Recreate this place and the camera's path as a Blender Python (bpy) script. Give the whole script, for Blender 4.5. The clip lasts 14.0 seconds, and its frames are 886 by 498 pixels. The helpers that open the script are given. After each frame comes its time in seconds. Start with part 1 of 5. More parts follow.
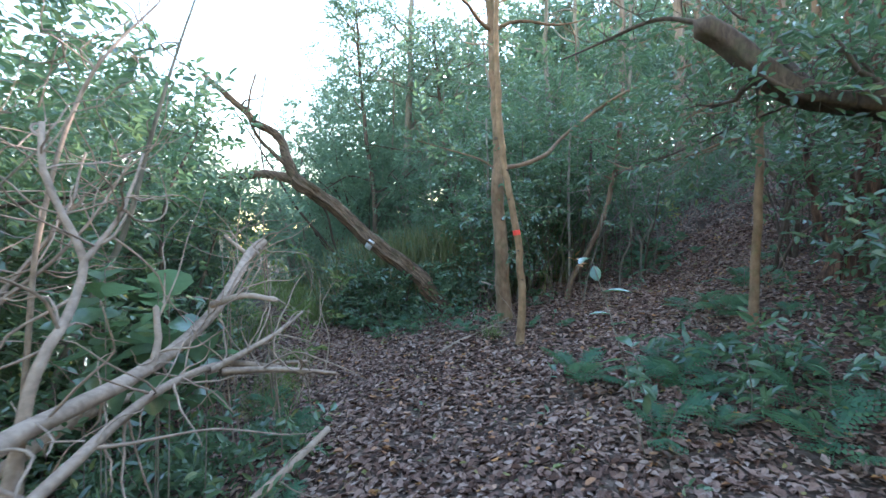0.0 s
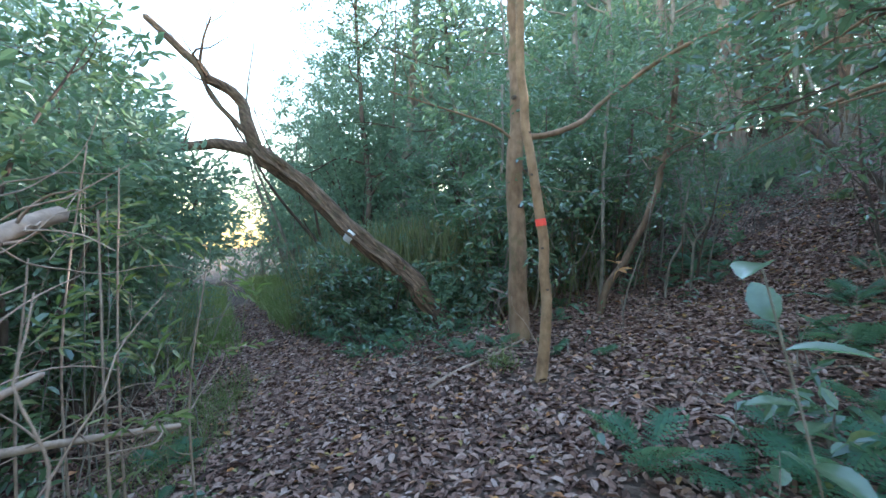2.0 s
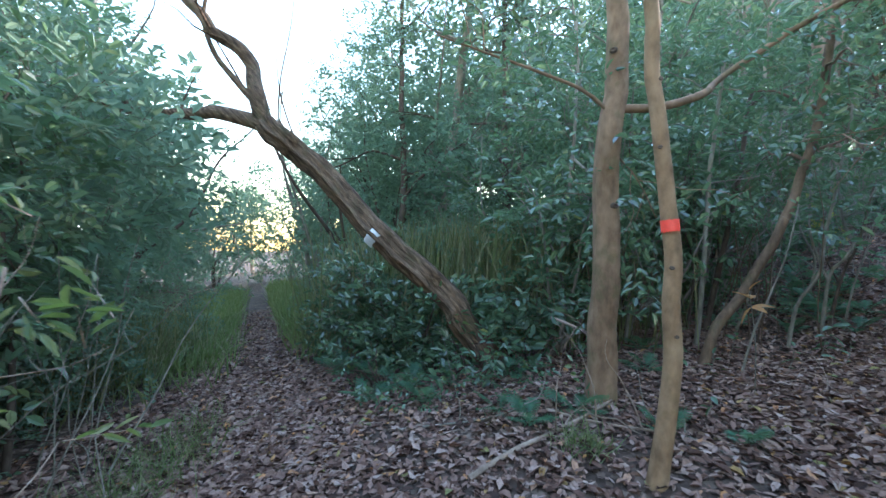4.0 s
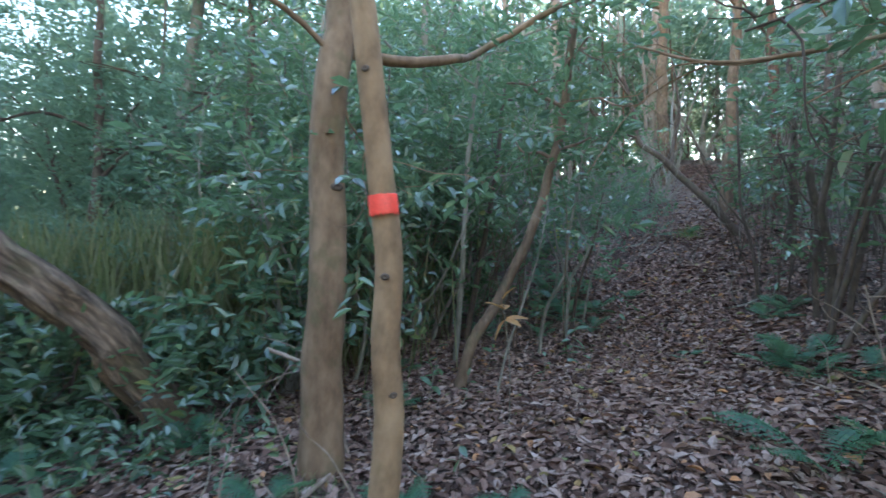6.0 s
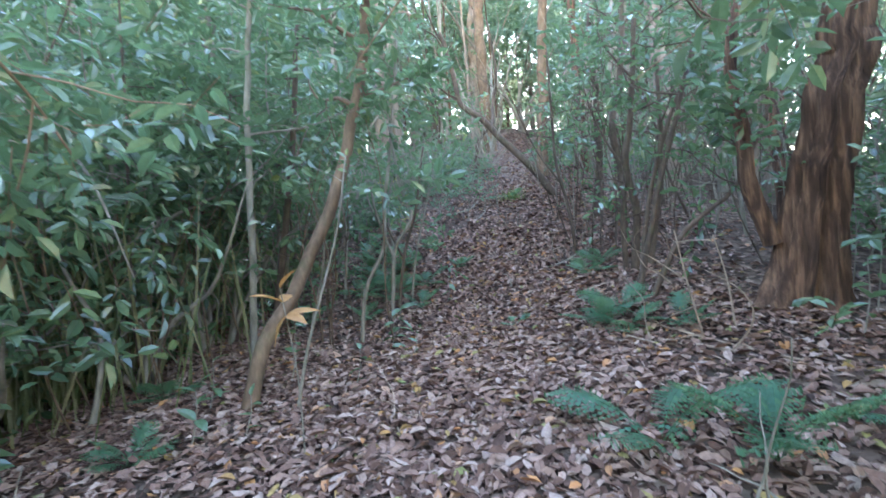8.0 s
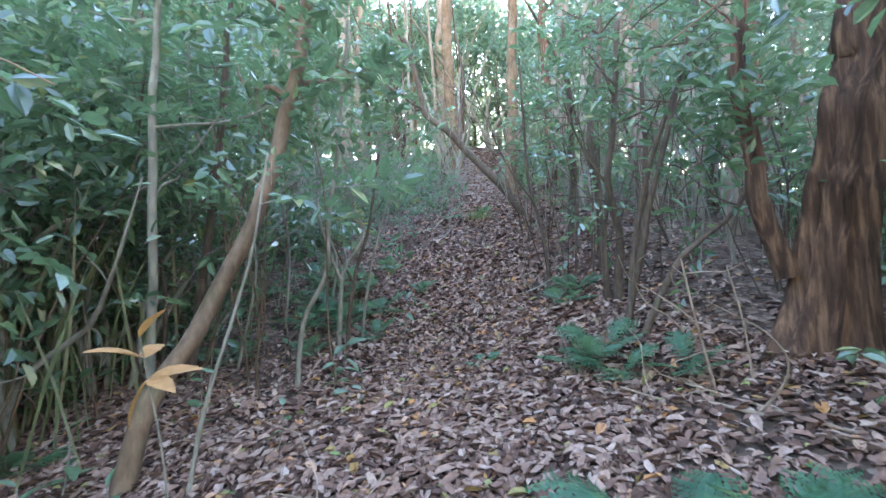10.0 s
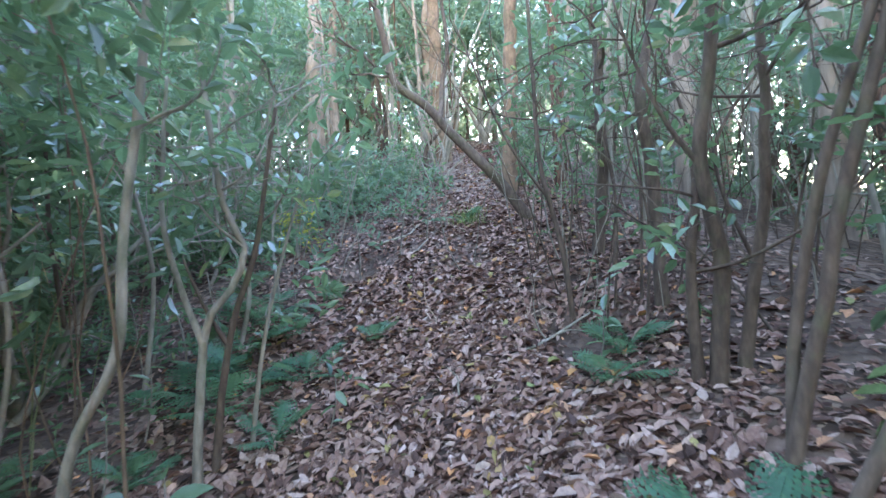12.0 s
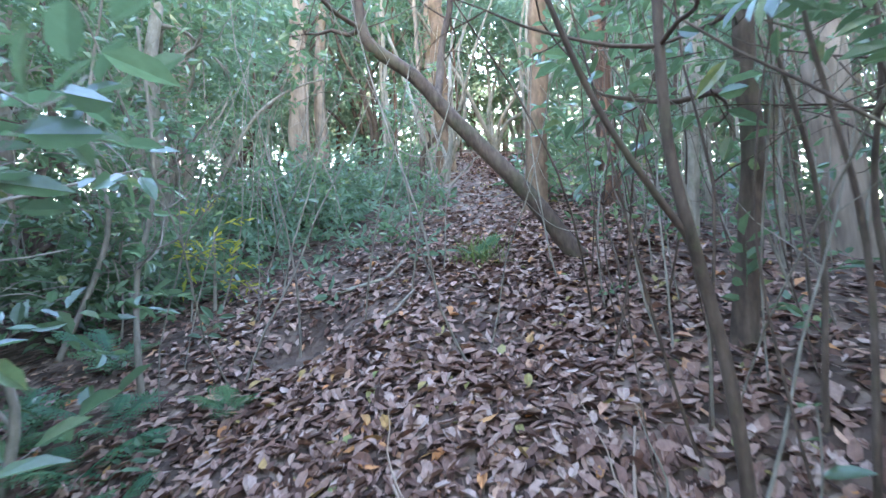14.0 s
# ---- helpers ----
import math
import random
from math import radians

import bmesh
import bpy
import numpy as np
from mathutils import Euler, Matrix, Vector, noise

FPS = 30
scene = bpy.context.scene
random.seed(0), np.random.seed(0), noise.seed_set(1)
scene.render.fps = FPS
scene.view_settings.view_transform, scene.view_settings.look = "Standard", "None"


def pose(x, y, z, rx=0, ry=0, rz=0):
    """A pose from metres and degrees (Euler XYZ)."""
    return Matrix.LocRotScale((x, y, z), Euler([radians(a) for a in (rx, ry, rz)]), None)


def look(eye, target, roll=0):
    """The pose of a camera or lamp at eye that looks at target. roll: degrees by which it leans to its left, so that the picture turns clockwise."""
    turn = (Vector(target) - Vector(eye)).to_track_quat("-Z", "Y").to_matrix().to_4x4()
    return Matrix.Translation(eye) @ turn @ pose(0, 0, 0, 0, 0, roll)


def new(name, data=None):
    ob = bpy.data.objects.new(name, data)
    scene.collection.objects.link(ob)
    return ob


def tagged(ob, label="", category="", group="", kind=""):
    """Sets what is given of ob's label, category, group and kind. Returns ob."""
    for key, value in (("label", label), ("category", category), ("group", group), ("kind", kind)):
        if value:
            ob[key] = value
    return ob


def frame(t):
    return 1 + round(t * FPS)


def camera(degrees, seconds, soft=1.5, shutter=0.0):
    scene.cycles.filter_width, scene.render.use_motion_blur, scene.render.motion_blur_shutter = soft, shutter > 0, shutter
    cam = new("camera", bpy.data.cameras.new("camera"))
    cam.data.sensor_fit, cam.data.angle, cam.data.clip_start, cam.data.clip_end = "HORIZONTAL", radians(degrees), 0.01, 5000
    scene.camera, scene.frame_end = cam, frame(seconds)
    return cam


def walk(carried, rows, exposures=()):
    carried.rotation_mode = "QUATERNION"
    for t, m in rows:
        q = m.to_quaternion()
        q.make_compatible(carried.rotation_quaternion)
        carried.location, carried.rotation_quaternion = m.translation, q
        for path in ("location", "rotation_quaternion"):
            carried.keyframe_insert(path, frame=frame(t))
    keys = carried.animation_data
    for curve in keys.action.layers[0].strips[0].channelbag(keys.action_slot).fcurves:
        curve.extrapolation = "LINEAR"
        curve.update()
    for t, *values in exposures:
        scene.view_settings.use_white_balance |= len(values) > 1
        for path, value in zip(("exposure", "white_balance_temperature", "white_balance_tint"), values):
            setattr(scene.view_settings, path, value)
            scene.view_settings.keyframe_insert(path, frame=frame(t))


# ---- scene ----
cam = camera(88.5, 14.0, soft=1.5, shutter=0.3)
METRES, EYE, TILT, LEAN, TURN = 13.0, 1.5, 0.0, 0.0, 0.0
PATH = [
    (0, (0.118, -0.116, 1.465), (0.088, 1.730, 1.454), -2.1),
    (0.5, (0.107, 0.418, 1.433), (0.075, 2.263, 1.422), -1.8),
    (1, (0.114, 0.968, 1.422), (0.079, 2.814, 1.416), -1.3),
    (1.5, (0.190, 1.423, 1.416), (0.138, 3.269, 1.411), -1.0),
    (2, (0.299, 1.876, 1.400), (0.217, 3.720, 1.385), -0.6),
    (2.2, (0.280, 2.035, 1.386), (0.170, 3.878, 1.367), -0.5),
    (4.3, (0.018, 3.857, 1.315), (-0.206, 5.689, 1.365), 3.1),
    (4.5, (0.067, 4.018, 1.297), (-0.072, 5.859, 1.353), 3.0),
    (5, (0.221, 4.389, 1.333), (0.312, 6.231, 1.423), 2.3),
    (5.5, (0.536, 4.723, 1.341), (0.887, 6.532, 1.459), 2.0),
    (6, (0.774, 4.964, 1.370), (1.371, 6.708, 1.479), 1.8),
    (6.5, (1.007, 5.286, 1.419), (1.825, 6.936, 1.543), 0.8),
    (7, (1.245, 5.421, 1.396), (2.163, 7.018, 1.511), -0.4),
    (7.5, (1.456, 5.527, 1.436), (2.497, 7.050, 1.514), -2.3),
    (8, (1.554, 5.624, 1.355), (2.692, 7.079, 1.362), -3.5),
    (8.5, (1.623, 5.655, 1.196), (2.882, 7.002, 1.110), -3.1),
    (9, (1.658, 5.596, 1.380), (2.935, 6.929, 1.406), -3.2),
    (9.2, (1.702, 5.673, 1.391), (2.957, 7.027, 1.453), -2.7),
    (11.3, (3.151, 7.019, 1.597), (4.395, 8.381, 1.683), -2.6),
    (11.5, (3.332, 7.158, 1.643), (4.579, 8.516, 1.733), -2.8),
    (12, (3.739, 7.563, 1.686), (5.000, 8.909, 1.763), -2.7),
    (12.5, (4.093, 7.953, 1.835), (5.371, 9.282, 1.922), -2.5),
    (13, (4.531, 8.333, 1.978), (5.795, 9.676, 2.070), -2.9),
    (13.5, (4.920, 8.768, 2.060), (6.184, 10.110, 2.163), -2.3),
    (14, (5.337, 9.156, 2.118), (6.585, 10.510, 2.251), -2.0),
]
walk(cam, [(t, look(eye, target, roll)) for t, eye, target, roll in PATH], exposures=[(0.0, 2.7, 5220, 20), (4.5, 2.72, 5100, 19), (6.0, 2.87, 5230, 23), (6.5, 3.12, 5350, 25), (7.5, 3.75, 5400, 26), (9.0, 3.94, 5420, 26), (14.0, 4.05, 5300, 29)])

# ---- light ----
world = bpy.data.worlds.new("sky")
scene.world = world
world.use_nodes = True
wn = world.node_tree.nodes
sky = wn.new("ShaderNodeTexSky")
sky.sky_type, sky.sun_disc = "NISHITA", False
SUN_ELEV, SUN_AZ = 25.2, 59.0
sky.air_density, sky.dust_density, sky.ozone_density = 2.3, 0.2, 1.0
sky.sun_elevation, sky.sun_rotation = radians(SUN_ELEV), radians(SUN_AZ)
world.node_tree.links.new(sky.outputs[0], wn["Background"].inputs[0])
wn["Background"].inputs[1].default_value = 0.15
sun = new("sun", bpy.data.lights.new("sun", "SUN"))
sun.data.energy, sun.data.angle, sun.data.color = 3.0, radians(0.5), (1.0, 0.86, 0.68)
SUN_WAY = Vector((math.sin(radians(SUN_AZ)) * math.cos(radians(SUN_ELEV)), math.cos(radians(SUN_AZ)) * math.cos(radians(SUN_ELEV)), math.sin(radians(SUN_ELEV))))
sun.matrix_world = look(SUN_WAY * 60, (0, 0, 0))

# ---- ground form ----


def bump_at(x, y, cx, cy, r):
    return np.exp(-((x - cx) ** 2 + (y - cy) ** 2) / r ** 2)


def ground_np(x, y):
    """Height of the forest floor: a path on a shelf, a bank rising ahead to the right."""
    s = x * 0.9063 + y * 0.4226
    s = 25 - 1.5 * np.logaddexp(0, (25 - s) / 1.5)
    s = -18 + 1.5 * np.logaddexp(0, (s + 18) / 1.5)
    z = -0.608 + 0.437 * np.logaddexp(0, (s - 8.5) / 1.4) + 0.125 * s
    z = z + 0.144 * bump_at(x, y, 6.5, 6.5, 3.0) + 0.104 * bump_at(x, y, -2.5, 9, 5.0) - 0.339 * bump_at(x, y, 5.3, 9.8, 1.8)
    z = z + 0.3 * bump_at(x, y, 0.3, -1, 3.5) + 0.15 * bump_at(x, y, 0.4, 8.1, 1.3)
    v = np.clip((x - 9.24) * 0.8 - (y - 12.24) * 0.6, -20, 14)
    z = z - 0.32 * 0.6 * np.logaddexp(0, (v - 1.4) / 0.6)
    z = z - 0.26 * bump_at(x, y, 6.85, 12.35, 0.34) - 0.22 * bump_at(x, y, 6.9, 9.4, 0.45) - 0.06 * bump_at(x, y, 7.6, 11.0, 0.4)
    return z


def gz(x, y):
    return float(ground_np(np.float64(x), np.float64(y)))


# ---- materials ----


def material(name, rough=0.7, spec=0.3):
    m = bpy.data.materials.new(name)
    m.use_nodes = True
    b = m.node_tree.nodes["Principled BSDF"]
    b.inputs["Roughness"].default_value = rough
    b.inputs["Specular IOR Level"].default_value = spec
    return m, m.node_tree.nodes, m.node_tree.links, b


def ramp(nodes, links, fac, stops):
    r = nodes.new("ShaderNodeValToRGB")
    while len(r.color_ramp.elements) < len(stops):
        r.color_ramp.elements.new(0.5)
    for e, (p, c) in zip(r.color_ramp.elements, stops):
        e.position, e.color = p, (*c, 1)
    links.new(fac, r.inputs[0])
    return r.outputs[0]


def noise_tex(nodes, links, scale, stretch=(1, 1, 1), detail=6.0, rough=0.6, coord="Object", turn=0.0):
    tc, mp, nt = nodes.new("ShaderNodeTexCoord"), nodes.new("ShaderNodeMapping"), nodes.new("ShaderNodeTexNoise")
    mp.inputs["Scale"].default_value = stretch
    nt.inputs["Scale"].default_value, nt.inputs["Detail"].default_value, nt.inputs["Roughness"].default_value = scale, detail, rough
    if turn:
        vr = nodes.new("ShaderNodeVectorRotate")
        vr.rotation_type = "Y_AXIS"
        vr.inputs["Angle"].default_value = radians(turn)
        links.new(tc.outputs[coord], vr.inputs[0])
        links.new(vr.outputs[0], mp.inputs[0])
    else:
        links.new(tc.outputs[coord], mp.inputs[0])
    links.new(mp.outputs[0], nt.inputs[0])
    return nt.outputs[0]


def mix_col(nodes, links, fac, a, b, blend="MIX"):
    m = nodes.new("ShaderNodeMix")
    m.data_type, m.blend_type = "RGBA", blend
    if isinstance(fac, float):
        m.inputs[0].default_value = fac
    else:
        links.new(fac, m.inputs[0])
    links.new(a, m.inputs[6])
    links.new(b, m.inputs[7])
    return m.outputs[2]


def add_bump(nodes, links, b, height, strength, dist):
    bp = nodes.new("ShaderNodeBump")
    bp.inputs["Strength"].default_value, bp.inputs["Distance"].default_value = strength, dist
    links.new(height, bp.inputs["Height"])
    links.new(bp.outputs[0], b.inputs["Normal"])


def bark(name, dark, mid, light, stretch=(1, 1, 0.25), scale=18, bump=0.5, dist=0.01, moss=0.0, rough=0.85, turn=0.0, wash=0.4):
    m, n, l, b = material(name, rough, 0.2)
    fine = noise_tex(n, l, scale, stretch, turn=turn)
    big = noise_tex(n, l, 2.3, (1, 1, 0.6), 3)
    c1 = ramp(n, l, fine, [(0.3, dark), (0.5, mid), (0.72, light)])
    c2 = ramp(n, l, big, [(0.35, tuple(0.62 * v for v in mid)), (0.65, tuple(1.15 * v for v in light))])
    col = mix_col(n, l, wash, c1, c2)
    if moss:
        spots = ramp(n, l, noise_tex(n, l, 5, (1, 1, 1), 5), [(0.52, (0, 0, 0)), (0.62, (moss, moss, moss))])
        green = n.new("ShaderNodeRGB")
        green.outputs[0].default_value = (0.07, 0.09, 0.03, 1)
        col = mix_col(n, l, spots, col, green.outputs[0])
    l.new(col, b.inputs["Base Color"])
    add_bump(n, l, b, fine, bump, dist)
    return m


def leafy(name, stops, rough=0.24, spec=0.8, trans=0.35, trans_tint=(0.21, 0.32, 0.14), per="island"):
    """Leaves: colour by leaf, vein relief, some light let through."""
    m, n, l, b = material(name, rough, spec)
    if per == "island":
        r = n.new("ShaderNodeNewGeometry").outputs["Random Per Island"]
    else:
        r = n.new("ShaderNodeObjectInfo").outputs["Random"]
    col = ramp(n, l, r, stops)
    mott = ramp(n, l, noise_tex(n, l, 40, (1, 1, 1), 3), [(0.3, (0.7, 0.7, 0.7)), (0.7, (1.15, 1.15, 1.15))])
    col = mix_col(n, l, 1.0, col, mott, "MULTIPLY")
    l.new(col, b.inputs["Base Color"])
    add_bump(n, l, b, noise_tex(n, l, 90, (1, 1, 1), 2), 0.25, 0.003)
    if spec > 0.7:
        b.inputs["Coat Weight"].default_value, b.inputs["Coat Roughness"].default_value = 0.5, 0.22
    if trans:
        t, mx = n.new("ShaderNodeBsdfTranslucent"), n.new("ShaderNodeMixShader")
        t.inputs[0].default_value = (*trans_tint, 1)
        mx.inputs[0].default_value = trans
        l.new(b.outputs[0], mx.inputs[1])
        l.new(t.outputs[0], mx.inputs[2])
        l.new(mx.outputs[0], n["Material Output"].inputs[0])
    return m


def plain(name, col, rough=0.6, spec=0.3, vary=0.25, scale=30):
    m, n, l, b = material(name, rough, spec)
    f = noise_tex(n, l, scale)
    l.new(ramp(n, l, f, [(0.3, tuple(v * (1 - vary) for v in col)), (0.7, tuple(min(1, v * (1 + vary)) for v in col))]), b.inputs["Base Color"])
    add_bump(n, l, b, f, 0.2, 0.003)
    return m


BARK_TAN = bark("bark_smooth_tan", (0.09, 0.05, 0.028), (0.2, 0.12, 0.068), (0.31, 0.2, 0.12), (1, 1, 0.5), 14, 0.4, 0.006, 0.3)
BARK_PALE = bark("bark_pale_tan", (0.11, 0.063, 0.032), (0.26, 0.156, 0.082), (0.39, 0.25, 0.138), (1, 1, 0.6), 11, 0.5, 0.006, 0.15, wash=0.3)
BARK_RED = bark("bark_peeling_red_brown", (0.01, 0.006, 0.0045), (0.075, 0.04, 0.025), (0.27, 0.15, 0.085), (1, 1, 0.08), 20, 1.0, 0.04, wash=0.15)
BARK_BROWN = bark("bark_smooth_brown", (0.045, 0.028, 0.018), (0.12, 0.075, 0.045), (0.22, 0.145, 0.09), (1, 1, 0.4), 18, 0.5, 0.006, 0.2)
BARK_LEAN = bark("bark_furrowed_leaning", (0.022, 0.014, 0.009), (0.115, 0.072, 0.044), (0.29, 0.195, 0.12), (1, 1, 0.16), 26, 1.0, 0.03, 0.25, turn=46.0, wash=0.15)
BARK_DARK = bark("bark_dark_shrub", (0.03, 0.021, 0.015), (0.08, 0.054, 0.038), (0.15, 0.108, 0.078), (1, 1, 0.3), 30, 0.6, 0.006, 0.2)
BARK_GREY = bark("bark_grey_sapling", (0.09, 0.075, 0.055), (0.19, 0.16, 0.12), (0.32, 0.28, 0.22), (1, 1, 0.3), 26, 0.5, 0.005, 0.3)
BARK_FAR = bark("bark_far_trees", (0.09, 0.066, 0.047), (0.20, 0.15, 0.11), (0.33, 0.255, 0.19), (1, 1, 0.1), 14, 0.6, 0.02)
DEADWOOD = bark("dead_wood_bleached", (0.12, 0.08, 0.055), (0.26, 0.183, 0.13), (0.40, 0.30, 0.22), (1, 1, 1), 22, 0.5, 0.006)
LEAF_DARK = leafy("leaf_evergreen", [(0.0, (0.026, 0.044, 0.028)), (0.4, (0.066, 0.108, 0.056)), (0.75, (0.112, 0.168, 0.082)), (0.97, (0.17, 0.22, 0.09)), (1.0, (0.2, 0.17, 0.04))])
LEAF_MID = leafy("leaf_understory", [(0.0, (0.038, 0.067, 0.044)), (0.45, (0.09, 0.14, 0.08)), (0.9, (0.155, 0.22, 0.115)), (1.0, (0.24, 0.22, 0.05))], 0.25, 0.8, 0.4)
LEAF_LIGHT = leafy("leaf_canopy_bright", [(0.0, (0.045, 0.095, 0.055)), (0.6, (0.08, 0.15, 0.08)), (1.0, (0.14, 0.20, 0.09))], 0.5, 0.35, 0.5, (0.25, 0.33, 0.2))
LEAF_YELLOW = leafy("leaf_yellow_green", [(0.0, (0.16, 0.20, 0.03)), (0.6, (0.35, 0.34, 0.05)), (1.0, (0.5, 0.42, 0.06))], 0.5, 0.3, 0.5, (0.5, 0.45, 0.05))
FERN = leafy("fern_green", [(0.0, (0.035, 0.10, 0.055)), (0.7, (0.055, 0.14, 0.07)), (1.0, (0.09, 0.17, 0.07))], 0.5, 0.35, 0.4)
GRASS = leafy("grass_green", [(0.0, (0.08, 0.12, 0.05)), (0.55, (0.15, 0.19, 0.085)), (1.0, (0.33, 0.31, 0.18))], 0.6, 0.25, 0.4, (0.25, 0.32, 0.06))
DRYGRASS = leafy("dry_bamboo_grass", [(0.0, (0.07, 0.10, 0.04)), (0.5, (0.15, 0.16, 0.075)), (1.0, (0.34, 0.29, 0.17))], 0.65, 0.2, 0.35, (0.25, 0.26, 0.08))
LITTER_STOPS = [(0.0, (0.04, 0.02, 0.013)), (0.2, (0.11, 0.056, 0.037)), (0.45, (0.2, 0.113, 0.08)), (0.75, (0.29, 0.182, 0.135)), (0.93, (0.37, 0.265, 0.21)), (0.97, (0.42, 0.19, 0.07)), (1.0, (0.17, 0.2, 0.07))]
LITTER = leafy("dead_leaf_brown", LITTER_STOPS, 0.7, 0.22, 0.0)
LITTER_ONE = leafy("dead_leaf_brown_single", LITTER_STOPS, 0.7, 0.22, 0.0, per="object")
DEADLEAF = leafy("withered_leaf_orange", [(0.0, (0.32, 0.15, 0.05)), (1.0, (0.48, 0.27, 0.11))], 0.6, 0.3, 0.3, (0.5, 0.25, 0.06))
TAPE = plain("red_tape", (0.85, 0.075, 0.045), 0.4, 0.5, 0.12, 60)
BAND = plain("white_band", (0.75, 0.73, 0.74), 0.5, 0.4, 0.1, 60)
STAKE = plain("stake_wood", (0.55, 0.42, 0.24), 0.7, 0.2, 0.25, 25)


def soil_material():
    m, n, l, b = material("forest_floor", 0.9, 0.2)
    big = noise_tex(n, l, 0.9, (1, 1, 1), 4)
    mid = noise_tex(n, l, 9, (1, 1, 1), 6, 0.7)
    vor = n.new("ShaderNodeTexVoronoi")
    vor.inputs["Scale"].default_value = 16
    tc = n.new("ShaderNodeTexCoord")
    warp = n.new("ShaderNodeMix")
    warp.data_type = "RGBA"
    warp.inputs[0].default_value = 0.06
    l.new(tc.outputs["Object"], warp.inputs[6])
    nz = n.new("ShaderNodeTexNoise")
    nz.inputs["Scale"].default_value = 14
    l.new(tc.outputs["Object"], nz.inputs[0])
    l.new(nz.outputs[1], warp.inputs[7])
    l.new(warp.outputs[2], vor.inputs[0])
    bw = n.new("ShaderNodeSeparateColor")
    l.new(vor.outputs["Color"], bw.inputs[0])
    leaf = ramp(n, l, bw.outputs[0], [(0.0, (0.04, 0.026, 0.018)), (0.4, (0.095, 0.06, 0.042)), (0.75, (0.18, 0.12, 0.085)), (1.0, (0.28, 0.2, 0.145))])
    soil = ramp(n, l, mid, [(0.3, (0.028, 0.019, 0.014)), (0.7, (0.08, 0.054, 0.038))])
    fac = ramp(n, l, big, [(0.4, (0.25, 0.25, 0.25)), (0.62, (0.85, 0.85, 0.85))])
    # bare trodden soil on the trail ahead: distance from the line it follows
    sx = n.new("ShaderNodeSeparateXYZ")
    l.new(tc.outputs["Object"], sx.inputs[0])

    def calc(op, a, c):
        q = n.new("ShaderNodeMath")
        q.operation = op
        for k, v in enumerate((a, c)):
            if isinstance(v, float):
                q.inputs[k].default_value = v
            else:
                l.new(v, q.inputs[k])
        return q.outputs[0]

    across = calc("ABSOLUTE", calc("SUBTRACT", calc("MULTIPLY", calc("SUBTRACT", sx.outputs[0], 9.24), 0.80), calc("MULTIPLY", calc("SUBTRACT", sx.outputs[1], 12.24), 0.60)), 0.0)
    along = calc("ADD", calc("MULTIPLY", calc("SUBTRACT", sx.outputs[0], 9.24), 0.60), calc("MULTIPLY", calc("SUBTRACT", sx.outputs[1], 12.24), 0.80))
    edge = calc("ADD", across, calc("MULTIPLY", big, 0.5))
    worn = calc("MULTIPLY", ramp(n, l, edge, [(0.55, (1, 1, 1)), (0.85, (0, 0, 0))]), ramp(n, l, calc("ADD", along, calc("MULTIPLY", mid, 0.8)), [(0.0, (0, 0, 0)), (0.6, (1, 1, 1))]))
    bare = ramp(n, l, mid, [(0.3, (0.11, 0.078, 0.058)), (0.7, (0.22, 0.165, 0.13))])
    l.new(mix_col(n, l, worn, mix_col(n, l, fac, soil, leaf), bare), b.inputs["Base Color"])
    add_bump(n, l, b, vor.outputs["Distance"], 0.7, 0.03)
    return m


SOIL = soil_material()

# ---- mesh tools ----


class Acc:
    """Collects vertices and faces for one mesh."""

    def __init__(self):
        self.v, self.f, self.n = [], [], 0

    def add(self, v, f):
        v = np.asarray(v, float)
        self.v.append(v)
        self.f.append(np.asarray(f, int) + self.n)
        self.n += len(v)

    def mesh(self, name, mat, origin=(0, 0, 0), smooth=True):
        me = bpy.data.meshes.new(name)
        v = np.concatenate(self.v) - np.asarray(origin, float)
        loops = np.concatenate([f.ravel() for f in self.f])
        sizes = np.concatenate([np.full(len(f), f.shape[1]) for f in self.f])
        starts = np.concatenate([[0], np.cumsum(sizes)[:-1]])
        me.vertices.add(len(v))
        me.vertices.foreach_set("co", v.ravel())
        me.loops.add(len(loops))
        me.loops.foreach_set("vertex_index", loops)
        me.polygons.add(len(sizes))
        me.polygons.foreach_set("loop_start", starts)
        me.polygons.foreach_set("use_smooth", np.full(len(sizes), smooth))
        me.update(calc_edges=True)
        me.validate()
        me.materials.append(mat)
        return me


def part(name, acc, mat, parent, label="", origin=(0, 0, 0), smooth=True):
    """One mesh under a thing, in the thing's own frame."""
    ob = new(name, acc.mesh(name, mat, origin, smooth))
    ob.parent = parent
    return tagged(ob, label=label)


def loose(ob):
    """Marks a part made of many pieces too small to pick apart."""
    return tagged(ob, kind="stuff")


def thing(name, base, label, category, group=""):
    e = new(name)
    e.location = base
    return tagged(e, label, category, group)


def spline(pts, step=0.12):
    p = np.asarray(pts, float)
    if len(p) < 3:
        n = max(3, int(np.linalg.norm(p[1] - p[0]) / step))
        u = np.linspace(0, 1, n)[:, None]
        return p[0] * (1 - u) + p[1] * u
    q = np.vstack([2 * p[0] - p[1], p, 2 * p[-1] - p[-2]])
    out = []
    for i in range(1, len(q) - 2):
        n = max(2, int(np.linalg.norm(q[i + 1] - q[i]) / step))
        u = np.linspace(0, 1, n, endpoint=False)[:, None]
        out.append(0.5 * (2 * q[i] + (q[i + 1] - q[i - 1]) * u + (2 * q[i - 1] - 5 * q[i] + 4 * q[i + 1] - q[i + 2]) * u ** 2 + (3 * q[i] - q[i - 1] - 3 * q[i + 1] + q[i + 2]) * u ** 3))
    return np.vstack(out + [p[-1:]])


